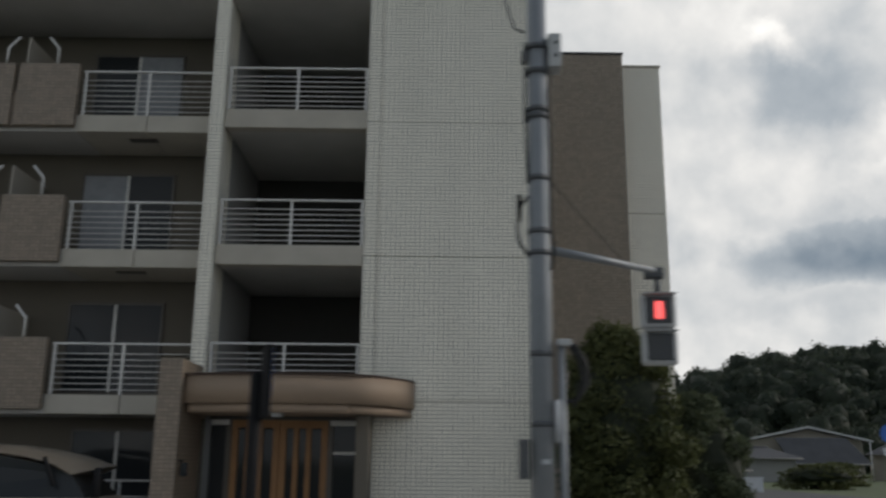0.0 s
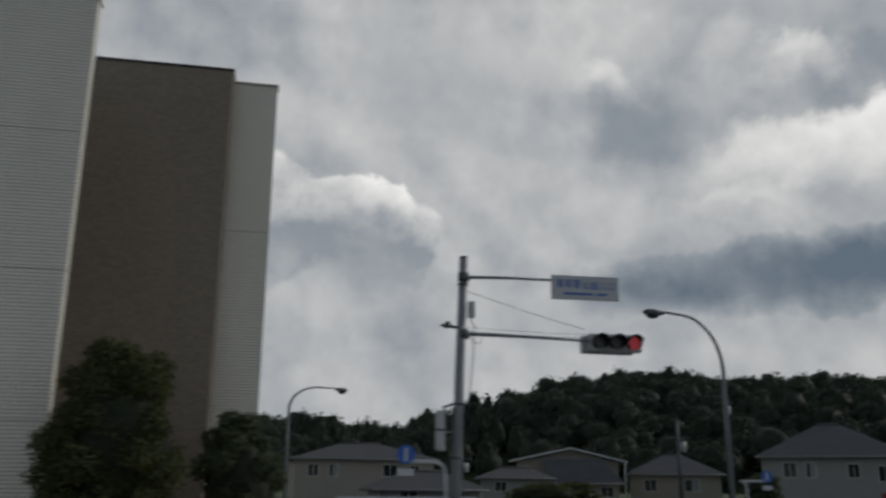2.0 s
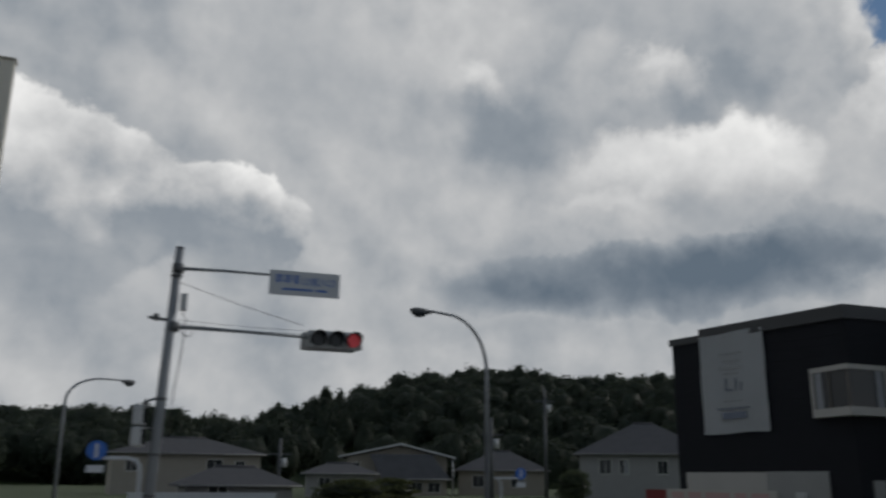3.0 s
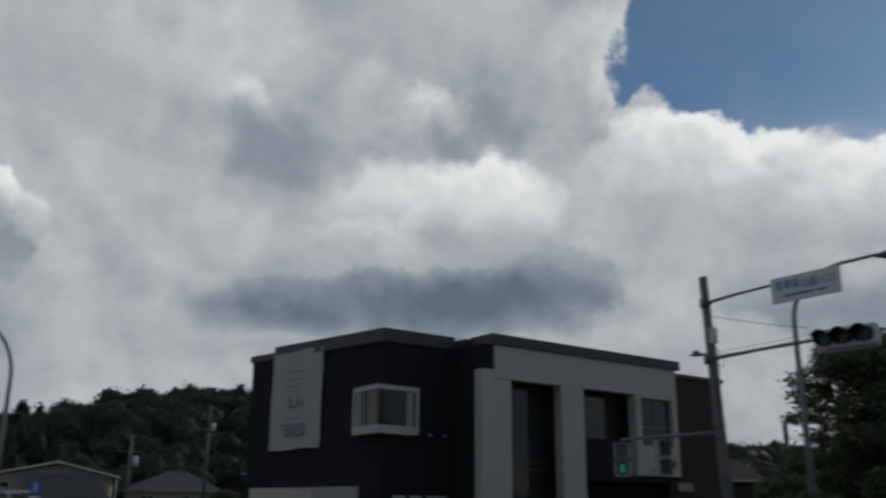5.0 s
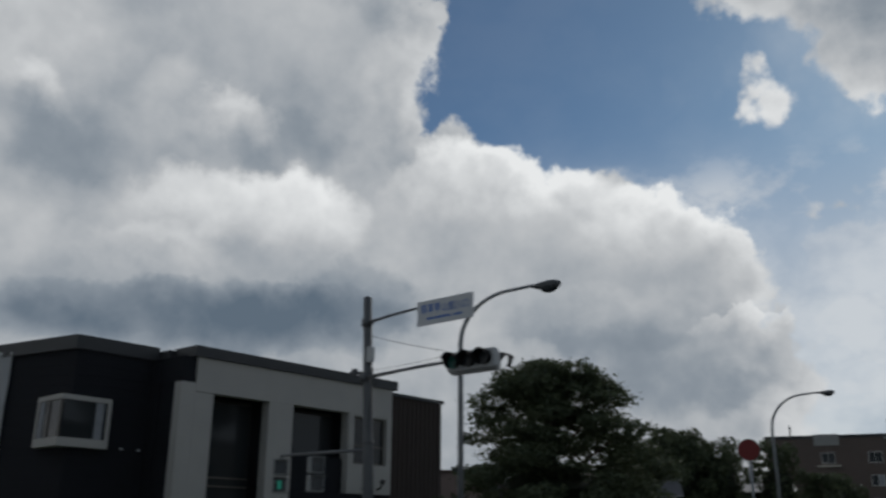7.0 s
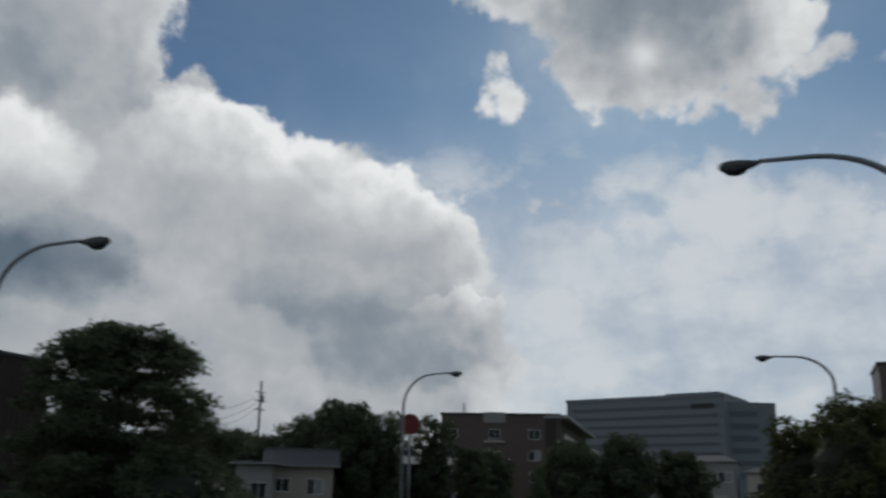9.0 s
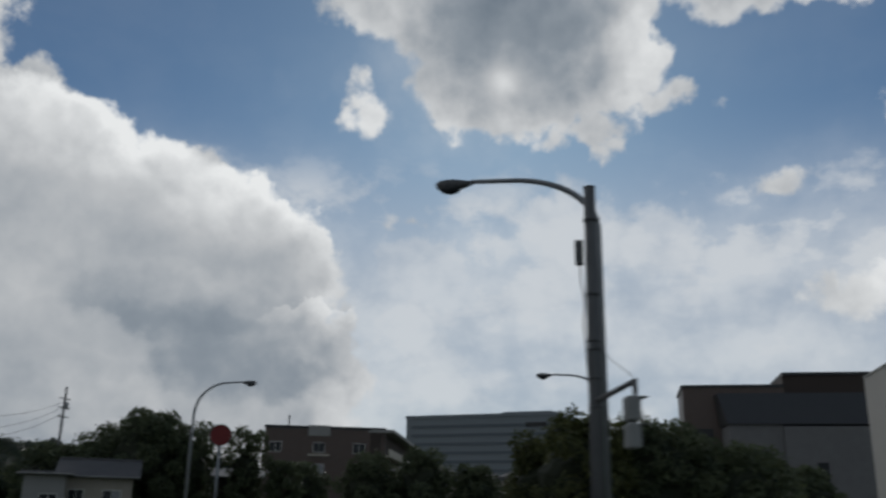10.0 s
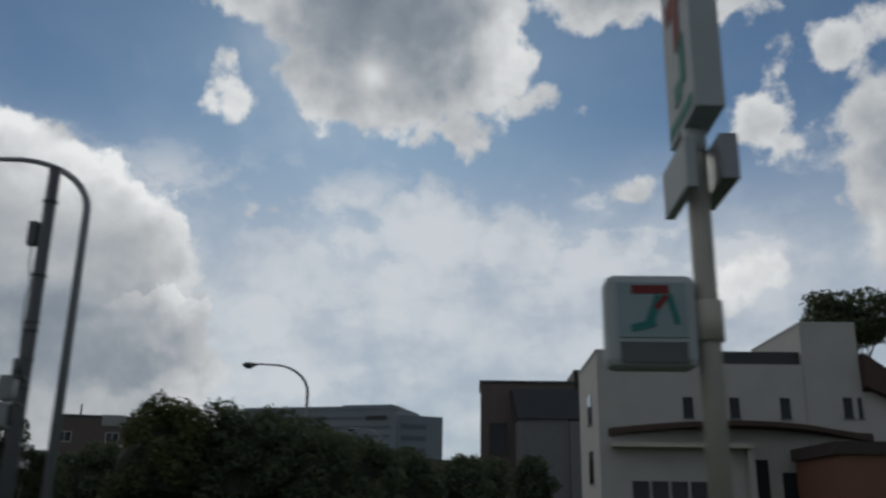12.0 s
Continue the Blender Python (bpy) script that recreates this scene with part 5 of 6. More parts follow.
def brown_block():
    b = thing("brown_building", (49.5, 20, 0), "dark brown block beside the black shop", "building")
    part("wall", boxes((47.35, 51.4, 17.0, 25.0, 0, 6.9)), DARKWALL, b)
    part("coping", boxes((47.3, 51.5, 16.9, 25.1, 6.9, 7.05)), ROOFGREY, b)
    for k in range(13):
        x = 47.5 + k * 0.3
        part("panel_rib", boxes((x, x + 0.05, 16.96, 16.995, 0, 6.9)), DARKWALL, b)
    part("shop_sign", boxes((47.7, 48.7, 16.85, 16.95, 2.0, 2.35)), CANOPY, b, "small ochre sign board")


brown_block()

# ---------------------------------------------------------------- apartment neighbours: bushes and parked car
bush(5.0, 13.1, 4.05, 1.36, 1.1, 3, "tall dense bush with yellow green young shoots beside the apartment house", HEDGE_LEAF, 46000, 0.05)
bush(7.25, 15.4, 2.95, 0.98, 1.0, 4, "rounded dark green bush beside the apartment house", LEAF, 28000, 0.048)
bush(31.0, 62.0, 1.7, 2.4, 1.6, 5, "low yellow green shrub before the houses", HEDGE_LEAF, 5000, 0.12)
bush(25.3, 52.0, 1.6, 2.8, 1.3, 81, "low yellow green hedge before the houses", HEDGE_LEAF, 4500, 0.1)
bush(45.6, 60.0, 2.5, 1.7, 1.4, 83, "dark dense hedge between the houses", LEAF, 5000, 0.1)



def parked_car():
    x0, y0 = -4.05, 12.4
    p = thing("car", (x0 - 2.0, y0, 0), "beige hatchback parked before the apartment house", "car")
    prof = ((0.05, 0.35), (0.0, 0.62), (-0.15, 0.78), (-3.7, 0.78), (-4.0, 0.68), (-4.05, 0.35))
    cab = ((-0.2, 0.785), (-0.5, 1.15), (-0.95, 1.32), (-1.6, 1.44), (-2.3, 1.5), (-2.9, 1.4), (-3.5, 0.785))

    def side(rows, half, inset):
        bm = bmesh.new()
        a = [bm.verts.new((x0 + x, y0 - half + (inset if z > 1.1 else 0), z)) for x, z in rows]
        c = [bm.verts.new((x0 + x, y0 + half - (inset if z > 1.1 else 0), z)) for x, z in rows]
        n = len(rows)
        bm.faces.new(a)
        bm.faces.new(list(reversed(c)))
        for i in range(n):
            bm.faces.new((a[i], a[(i + 1) % n], c[(i + 1) % n], c[i]))
        return bm

    part("body", side(prof, 0.82, 0), CARPAINT, p, "beige painted body")
    part("glasshouse", side(cab, 0.76, 0.14), GLASS, p, "dark car windows")
    r = bmesh.new()
    rows = []
    for x, z, back in ((0.0, 1.30, 0.5), (-0.25, 1.39, 0.4), (-0.55, 1.48, 0.28), (-1.15, 1.59, 0.12), (-1.65, 1.645, 0), (-2.15, 1.67, 0), (-2.8, 1.65, 0), (-3.2, 1.52, 0)):
        rows.append([r.verts.new((x0 + x - back * (k / 4) ** 2, y0 + 0.70 * k / 4, z - 0.145 * (k / 4) ** 2)) for k in range(-4, 5)])
    for q0, q1 in zip(rows, rows[1:]):
        for k in range(8):
            f = r.faces.new((q0[k], q0[k + 1], q1[k + 1], q1[k]))
            f.smooth = True
    bmesh.ops.solidify(r, geom=r.faces[:], thickness=0.04)
    part("roof", r, CARPAINT, p)
    part("rear_pillar", bar([(x0 - 0.08, y0 - 0.6, 0.78), (x0 - 0.1, y0 - 0.55, 1.27)], 0.06, 8), BLACKPOST, p)
    for x in (-0.85, -2.1, -3.2):
        part("pillar", bar([(x0 + x + 0.12, y0 - 0.78, 0.98), (x0 + x - 0.12, y0 - 0.68, 1.44)], 0.035, 8), BLACKPOST, p)
    part("mirror", boxes((x0 - 2.9, x0 - 2.75, y0 - 1.0, y0 - 0.82, 0.98, 1.1), bevel=0.02), CARPAINT, p)
    for x in (-0.75, -3.25):
        for y in (-0.74, 0.74):
            wheel = part("wheel", bar([(x0 + x, y0 + y - 0.09, 0.3), (x0 + x, y0 + y + 0.09, 0.3)], 0.3, 24), RUBBER, p)
            part("rim", bar([(x0 + x, y0 + y - 0.1, 0.3), (x0 + x, y0 + y + 0.1, 0.3)], 0.19, 16), ALU, wheel)


parked_car()

# ---------------------------------------------------------------- houses below the hill
house(17.4, 85.5, 3, 14.0, 8, 3.9, 5.5, CREAM, ROOFTILE, "cream house with a grey hipped roof", ((-5.2, 2.2, 1.0, 1.1), (-3.2, 2.2, 0.8, 1.1), (2.5, 2.2, 1.4, 1.1), (5.0, 2.2, 0.9, 1.0)))
house(19.0, 58.0, 3, 7.2, 5, 1.15, 2.35, GREYWALL, ROOFTILE, "low grey annex with a shallow roof", ((-1.5, 0.3, 1.2, 0.7),), 0.3)


def cream_house():
    """A broad low gable with a pale verge, a dark hipped roof before it and a small balcony."""
    p = thing("house", (39.0, 86, 0), "cream house with a pale edged gable and a dark front roof", "house", "houses below the wooded hill")
    m = pose(39.0, 86.0, 0, 0, 0, -18)

    def slab(rows, y0, y1):
        bm = bmesh.new()
        a, c = [bm.verts.new((x, y0, z)) for x, z in rows], [bm.verts.new((x, y1, z)) for x, z in rows]
        n = len(rows)
        bm.faces.new(a)
        bm.faces.new(list(reversed(c)))
        for i in range(n):
            bm.faces.new((a[i], a[(i + 1) % n], c[(i + 1) % n], c[i]))
        bmesh.ops.recalc_face_normals(bm, faces=bm.faces[:])
        return moved(bm, m)

    part("wall", slab(((-5.6, 0), (5.0, 0), (5.0, 3.85), (0.1, 5.0), (-5.6, 3.85)), 0, 9), CREAM, p)
    r = part("roof", slab(((-6.4, 3.78), (0.1, 5.12), (5.9, 3.72), (5.9, 3.88), (0.1, 5.3), (-6.4, 3.94)), -0.7, 9.6), ROOFTILE, p, "low gabled roof")
    part("verge", slab(((-6.4, 3.76), (0.1, 5.10), (5.9, 3.70), (5.9, 3.90), (0.1, 5.32), (-6.4, 3.96)), -0.78, -0.705), GREYBOX, r, "pale verge board")
    part("wing_wall", moved(boxes((-1.4, 4.7, -2.4, -0.01, 0, 1.62)), m), CREAM, p)
    bm = bmesh.new()
    lo = [bm.verts.new(c) for c in ((-1.8, -3.1, 1.65), (5.3, -3.1, 1.65), (5.3, -0.8, 1.65), (-1.8, -0.8, 1.65))]
    hi = [bm.verts.new(c) for c in ((-3.2, -1.1, 4.15), (3.4, -1.1, 4.15), (3.4, -0.8, 4.15), (-3.2, -0.8, 4.15))]
    bm.faces.new(hi)
    bm.faces.new(list(reversed(lo)))
    for i in range(4):
        bm.faces.new((lo[i], lo[(i + 1) % 4], hi[(i + 1) % 4], hi[i]))
    wing = part("wing_roof", moved(bm, m), ROOFTILE, p, "dark grey front roof")
    part("gutter", moved(bar([(-1.8, -3.15, 1.6), (5.3, -3.15, 1.6)], 0.07, 8), m), GREYWALL, wing)
    bal = part("balcony", moved(boxes((-6.1, -3.75, -1.3, -0.01, 1.35, 1.5)), m), GREYWALL, p)
    part("rail", moved(boxes((-6.1, -3.75, -1.3, -1.24, 2.25, 2.32)), m), GREYBOX, bal)
    for k in range(9):
        x = -6.1 + k * 0.29
        part("baluster", moved(boxes((x, x + 0.05, -1.29, -1.25, 1.5, 2.25)), m), GREYBOX, bal)
    wall_window(p, m, -5.0, 1.55, 1.5, 1.7)
    front = m @ Matrix.Translation((0, -2.4, 0))
    for x in (-0.6, 1.8, 3.6):
        wall_window(p, front, x, 0.35, 1.2, 0.95)
    part("post", moved(bar([(5.6, -0.7, 0), (5.6, -0.7, 3.7)], 0.07, 8), m), GREYBOX, p)


cream_house()
house(51.2, 87.0, -24, 9.6, 8, 2.7, 4.85, CREAM, ROOFTILE, "tan house with a grey hipped roof", ((-2.6, 0.9, 1.2, 1.2), (1.8, 0.9, 1.5, 1.2)), 0.4)
house(58.6, 69.6, -32, 12.5, 9, 4.2, 7.3, GREYWALL, ROOFTILE, "pale grey house with a large hipped roof", ((-3.8, 2.3, 1.1, 1.3), (-2.0, 2.3, 0.8, 1.3), (1.6, 2.3, 0.9, 1.2), (4.2, 2.0, 1.2, 1.3)), 0.42)
house(30.0, 75.0, -10, 6.0, 5, 2.1, 3.0, GREYWALL, ROOFTILE, "small grey roofed house", ((-1.4, 0.9, 1.0, 0.8),), 0.3)
house(77.0, 42.0, -40, 11.0, 8, 3.2, 4.9, DARKWALL, ROOFTILE, "dark house with a grey roof behind the black shop", ((-3.0, 1.6, 1.2, 1.1), (2.0, 1.6, 1.6, 1.1)), 0.3)
house(60.0, 24.2, -35, 5.0, 6, 2.9, 4.6, DARKWALL, ROOFBROWN, "small house with a grey roof beyond the brown block", ((-1.0, 1.4, 1.0, 1.0),), 0.2)
house(87.6, 25.4, -60, 5.4, 6, 3.9, 5.3, CREAM, ROOFTILE, "low cream house among trees", ((-1.5, 1.8, 1.1, 1.0), (1.2, 1.6, 1.3, 1.2)), 0.0)
house(133.0, -20.0, -90, 10.0, 8, 5.6, 7.6, DARKWALL, ROOFBROWN, "low brown house between the larger buildings", ((-2.0, 3.0, 1.4, 1.2), (2.0, 3.0, 1.4, 1.2)), 0.3)
house(84.6, 28.0, -60, 3.0, 4, 4.0, 4.1, GREYWALL, ROOFGREY, "white flat roofed annex", ((0.4, 1.2, 1.2, 1.2),), 0.0)
house(104.5, 22.3, -65, 6.5, 8, 4.7, 5.7, DARKWALL, ROOFGREY, "dark shed with a low gabled roof", ((-1.8, 3.0, 0.8, 0.8), (1.2, 2.6, 1.0, 1.0)), 0.0)

piece("garden_wall", boxes((11.6, 19.3, 45.2, 45.4, 0, 0.72), (11.55, 19.35, 45.15, 45.45, 0.72, 0.8)), BANNER, "low white garden wall before the houses", "garden wall")

# ---------------------------------------------------------------- wooded hill
SKYLINE = ((-60, 3.8), (-5, 4.0), (2, 3.9), (7, 3.5), (10, 4.4), (14, 5.7), (19, 6.7), (24.6, 7.1), (28.5, 6.55), (33, 6.65), (37, 6.2), (43, 5.0), (50, 3.4), (57, 3.7), (62, 3.0), (75, 2.2))
EYE = (11.0, -5.0)
FURTHER = 1.6


def hill_height(a):
    for (a0, e0), (a1, e1) in zip(SKYLINE, SKYLINE[1:]):
        if a0 <= a <= a1:
            return 1.1 + 168 * math.tan(radians(e0 + (e1 - e0) * (a - a0) / (a1 - a0)))
    return 6.0


def hill_at(a, r):
    top = hill_height(a) - 6.5
    s = min(1, max(0, (r - 112) / 56))
    return max(0.0, top) * s * s * (3 - 2 * s) + (1.2 * noise.noise((a * 0.3, r * 0.05, 3)) if s > 0.05 else 0)


def hill():
    bm = bmesh.new()
    rows = []
    for i in range(68):
        a = -60 + 2 * i
        rows.append([bm.verts.new((EYE[0] + r * math.sin(radians(a)), EYE[1] + r * math.cos(radians(a)), hill_at(a, r) - 0.6)) for r in (104, 112, 120, 128, 136, 144, 152, 160, 168, 180, 210, 300)])
    for q0, q1 in zip(rows, rows[1:]):
        for k in range(11):
            bm.faces.new((q0[k], q0[k + 1], q1[k + 1], q1[k]))
    slope = piece("hill", bm, GRASS, "green hill behind the houses", "hill", kind="structure")
    # crowns of the woods
    rng = np.random.default_rng(11)
    base = bmesh.new()
    bmesh.ops.create_icosphere(base, subdivisions=2, radius=1)
    unit = np.array([v.co[:] for v in base.verts])
    tris = np.array([[v.index for v in f.verts] for f in base.faces])
    base.free()
    verts, faces, k = [], [], 0
    mids, rads = [], []
    for n in range(1300):
        a = rng.uniform(-22, 72)
        r = 112 + 62 * math.sqrt(rng.uniform(0, 1))
        cone = 1 < a < 15 and rng.uniform() < 0.6
        size = rng.uniform(1.2, 1.7) if cone else rng.uniform(2.0, 3.4)
        x, y = EYE[0] + r * math.sin(radians(a)), EYE[1] + r * math.cos(radians(a))
        z = hill_at(a, r) + rng.uniform(2.9, 4.3) - (0.3 if not cone else -0.6)
        lump = unit * (1 + 0.30 * np.sin(unit @ rng.normal(size=3) * 4 + n)[:, None] * np.cos(unit @ rng.normal(size=3) * 5 + 1)[:, None] + 0.07 * rng.normal(size=(len(unit), 1)))
        tall = 2.2 if cone else rng.uniform(0.8, 1.25)
        if cone:
            lump = lump * np.stack([1.15 - 0.75 * unit[:, 2].clip(-0.3, 1), 1.15 - 0.75 * unit[:, 2].clip(-0.3, 1), np.ones(len(unit))], 1)
        verts.append(lump * (0.82 * size, 0.82 * size, 0.82 * size * tall) + (x, y, z))
        faces.append(tris + k)
        k += len(unit)
        mids.append((x, y, z))
        rads.append((size * 1.02, size * 1.02, size * tall * 1.02))
    me = bpy.data.meshes.new("woods")
    me.from_pydata(np.concatenate(verts).tolist(), [], np.concatenate(faces).tolist())
    me.materials.append(WOODS)
    me.polygons.foreach_set("use_smooth", [True] * len(me.polygons))
    ob = tagged(new("woods", me), "dark green mixed woods covering the hill", "woods", kind="stuff")
    sprays = tagged(leaves("wood_leaves", mids, rads, 460000, 0.40, WOODS, None, 21, 0.35, "", 0.05, 0.26), "ragged leaf sprays of the woods on the hill", "leaves", kind="stuff")
    mid = Vector((*EYE, 1.1))
    for o in (slope, ob, sprays):
        o.location = mid + FURTHER * (o.location - mid)
        o.scale = (FURTHER,) * 3


hill()

# ---------------------------------------------------------------- trees along the far road
tree(42.0, 4.6, 6.15, 3.6, 31, "spreading dark green street tree before the brown block", LEAF, 64000, 0.075, 0.06, True, True, core=0.62)
bush(54.2, 15.6, 2.9, 2.4, 1.6, 36, "dark shrub beside the brown block", LEAF, 6000, 0.09)
bush(41.6, 2.0, 2.6, 2.4, 1.4, 32, "dark hedge by the pavement", LEAF, 9000, 0.08)
bush(36.0, 3.6, 1.7, 2.2, 1.0, 34, "low dark hedge by the mast", LEAF, 5000, 0.08)
tree(97.6, 27.0, 10.2, 4.4, 35, "round dense dark tree by the far houses", LEAF, 14000, 0.2, 0.1, False, core=0.85)
tree(99.5, 31.5, 8.6, 4.0, 47, "dense dark tree behind the low houses", LEAF, 9000, 0.2, 0.1, False, core=0.85)
tree(99.2, 24.2, 9.3, 3.6, 36, "dark uneven tree with bare twigs on top", LEAF, 9000, 0.18, 0.1, False, core=0.8)
tree(104.0, 16.0, 6.2, 2.2, 44, "slim dark tree by the red sign", LEAF, 4000, 0.18, 0.2)
tree(102.5, 19.4, 9.2, 2.6, 45, "dark tree behind the red sign", LEAF, 5000, 0.18, 0.1, False, core=0.6)
tree(122.0, -29.6, 7.3, 2.7, 46, "dark tree before the dark building", LEAF, 6000, 0.18, 0.08, False, core=0.8)
tree(112.0, -24.4, 6.4, 2.9, 48, "dark round tree before the dark building", LEAF, 6000, 0.18, 0.06, False, core=0.85)
tree(93.0, 33.0, 6.6, 3.4, 37, "low broad dark green tree", LEAF, 9000, 0.2, 0.1, False, core=0.8)
tree(112.0, 17.5, 6.2, 3.2, 38, "dark conical tree before the brick flats", LEAF, 7000, 0.2, 0.06, False, core=0.85)
tree(108.0, 8.5, 5.0, 3.0, 39, "low broad dark tree before the brick flats", LEAF, 7000, 0.2, 0.06, False, core=0.85)
for k, (tx, ty, th, ts) in enumerate(((79, 0.2, 5.2, 2.2), (80.5, -2.8, 5.6, 2.4), (82, -6.2, 4.6, 2.0))):
    tree(tx, ty, th, ts, 40 + k, "dark clipped tree along the roadside", LEAF, 7000, 0.14, 0.06, False, core=0.85)
for k, (tx, ty, th, ts) in enumerate(((47.2, -15.0, 4.1, 1.7), (47.6, -17.0, 3.95, 1.7), (50.5, -13.6, 3.7, 1.6), (52.0, -17.6, 4.1, 1.9), (57.0, -16.5, 4.3, 2.0), (47.8, -18.8, 3.3, 1.6))):
    tree(tx, ty, th, ts, 50 + k, "brownish green median tree with ragged shoots", HEDGE_LEAF if k % 2 == 0 else LEAF, 11000, 0.085, 0.05, False, core=0.85)
for k, (bx, by, bh) in enumerate(((52.0, -19.8, 3.5), (56.5, -20.8, 3.6), (59.5, -22.8, 3.5))):
    bush(bx, by, bh, 2.3, 1.5, 66 + k, "dark dense shrub along the roadside", LEAF, 9000, 0.1)
for k in range(5):
    bush(60 + 7.0 * k, -17.5 - 0.8 * k, 3.0, 3.4, 1.6, 60 + k, "dark dense shrub along the roadside", LEAF, 4000, 0.12)

# ---------------------------------------------------------------- buildings along the far road
def brick_flats():
    b = thing("brick_flats", (147, 27, 0), "brown brick block of flats with pale balconies", "flats")
    m = pose(142.8, 34.8, 0, 0, 0, -72)
    w = 17.4
    side = pose(147.6, 17.4, 0, 0, 0, 7)
    part("wall", moved(boxes((0, w, 0, 9, 0, 13.2)), m), BRICK_TILE, b)
    part("parapet", moved(boxes((-0.1, w + 0.1, -0.1, 9.1, 13.2, 13.6)), m), ROOFGREY, b)
    part("parapet_panel", moved(boxes((6.2, 9.4, -0.14, -0.105, 12.2, 13.7)), m), GREYWALL, b)
    for z in (0.9, 3.9, 6.9, 9.9):
        for x in (1.6, 7.8, 13.6):
            wall_window(b, m, x, z, 1.6, 1.3, curtain=(int(x + z) % 2 == 0))
        part("sill_band", moved(boxes((6.3, 9.3, -0.35, 0, z - 0.55, z - 0.3)), m), SLAB, b)
        part("balcony", moved(boxes((0.3, 44, 0.0, 0.16, z - 0.4, z + 0.7), (0.3, 44, 0.165, 1.4, z - 0.4, z - 0.2)), side), SLAB, b, "pale concrete balcony")
    part("side_wall", moved(boxes((0.25, 45, 1.41, 8, 0, 12.9)), side), DARKWALL, b)
    part("side_roof", moved(boxes((0.2, 45.4, -0.5, 8.4, 12.9, 13.35)), side), GREYWALL, b, "pale roof slab")
    part("roof_mast", bar([(143.5, 31.5, 13.6), (143.5, 31.5, 15.0)], 0.12, 8), DARKSTEEL, b)


brick_flats()


def grey_offices():
    b = thing("office_building", (470, 40, 0), "large distant grey office block with window bands", "office block")
    m = pose(478.8, 97.2, 0, 0, 0, -102.5)
    w = 82.7
    part("wall", moved(boxes((0, w, 0, 40, 0, 50.6)), m), OFFICE, b)
    part("roof_edge", moved(boxes((-0.4, w + 0.4, -0.4, 40, 50.6, 52.2)), m), OFFICE, b)
    part("roof_plant", moved(boxes((52, w - 4, 6, 30, 52.2, 53.6)), m), OFFICE, b)
    for k in range(10):
        part("window_strip", moved(boxes((3, w - 3, -0.25, -0.02, 5 + 4.5 * k, 6.5 + 4.5 * k)), m), OFFICE_WIN, b)
    part("recess", moved(boxes((w - 16, w - 5, -0.45, -0.26, 45.2, 47.4)), m), GLASS, b)
    n = pose(466.0, 16.2, 0, 0, 0, -63.3)
    part("wing", moved(boxes((0, 25, 0, 30, 0, 48.4)), n), OFFICE, b, "lower wing with dark window bands")
    for k in range(6):
        part("window_band", moved(boxes((2, 15.5, -0.3, -0.02, 12.5 + 5.8 * k, 15.0 + 5.8 * k)), n), OFFICE_WIN, b)


grey_offices()


def low_shops():
    for k, (x, y, w, h, mat) in enumerate(((129.8, 8.5, 7, 6.6, GREYWALL), (131.0, 1.5, 7, 5.6, CREAM), (131.6, -4.0, 6, 6.0, GREYWALL), (132.0, -11.5, 7, 4.8, SLAB))):
        b = thing("shop_house", (x, y, 0), "low pale shop along the road", "shop", "low roadside shops")
        m = pose(x, y + w / 2, 0, 0, 0, -90)
        part("wall", moved(boxes((-0.2, w - 0.4, 0, 8, 0, h)), m), mat, b)
        roof(b, m @ Matrix.Translation((w / 2 - 0.3, 0, 0)), w - 0.4, 8, h + 0.16, h + 1.1, ROOFTILE, 0.25, 0.3)
        for j in range(2):
            wall_window(b, m, 1.6 + 2.8 * j, h - 2.2, 1.5, 1.1, j == 1)
        part("shutter", moved(boxes((0.8, w - 1.4, -0.05, -0.004, 0, 2.3)), m), WHITEWALL, b)
    b = thing("parked_van", (84.0, -12.6, 0), "white van parked along the road", "van")
    part("body", boxes((83.0, 87.6, -13.5, -11.8, 0.4, 2.25), bevel=0.12), WHITEWALL, b)
    part("windscreen", boxes((82.96, 82.995, -13.3, -12.0, 1.3, 2.0)), GLASS, b)
    for x in (83.9, 86.7):
        for y in (-13.5, -11.8):
            part("wheel", bar([(x, y - 0.1, 0.33), (x, y + 0.1, 0.33)], 0.33, 18), RUBBER, b)


low_shops()


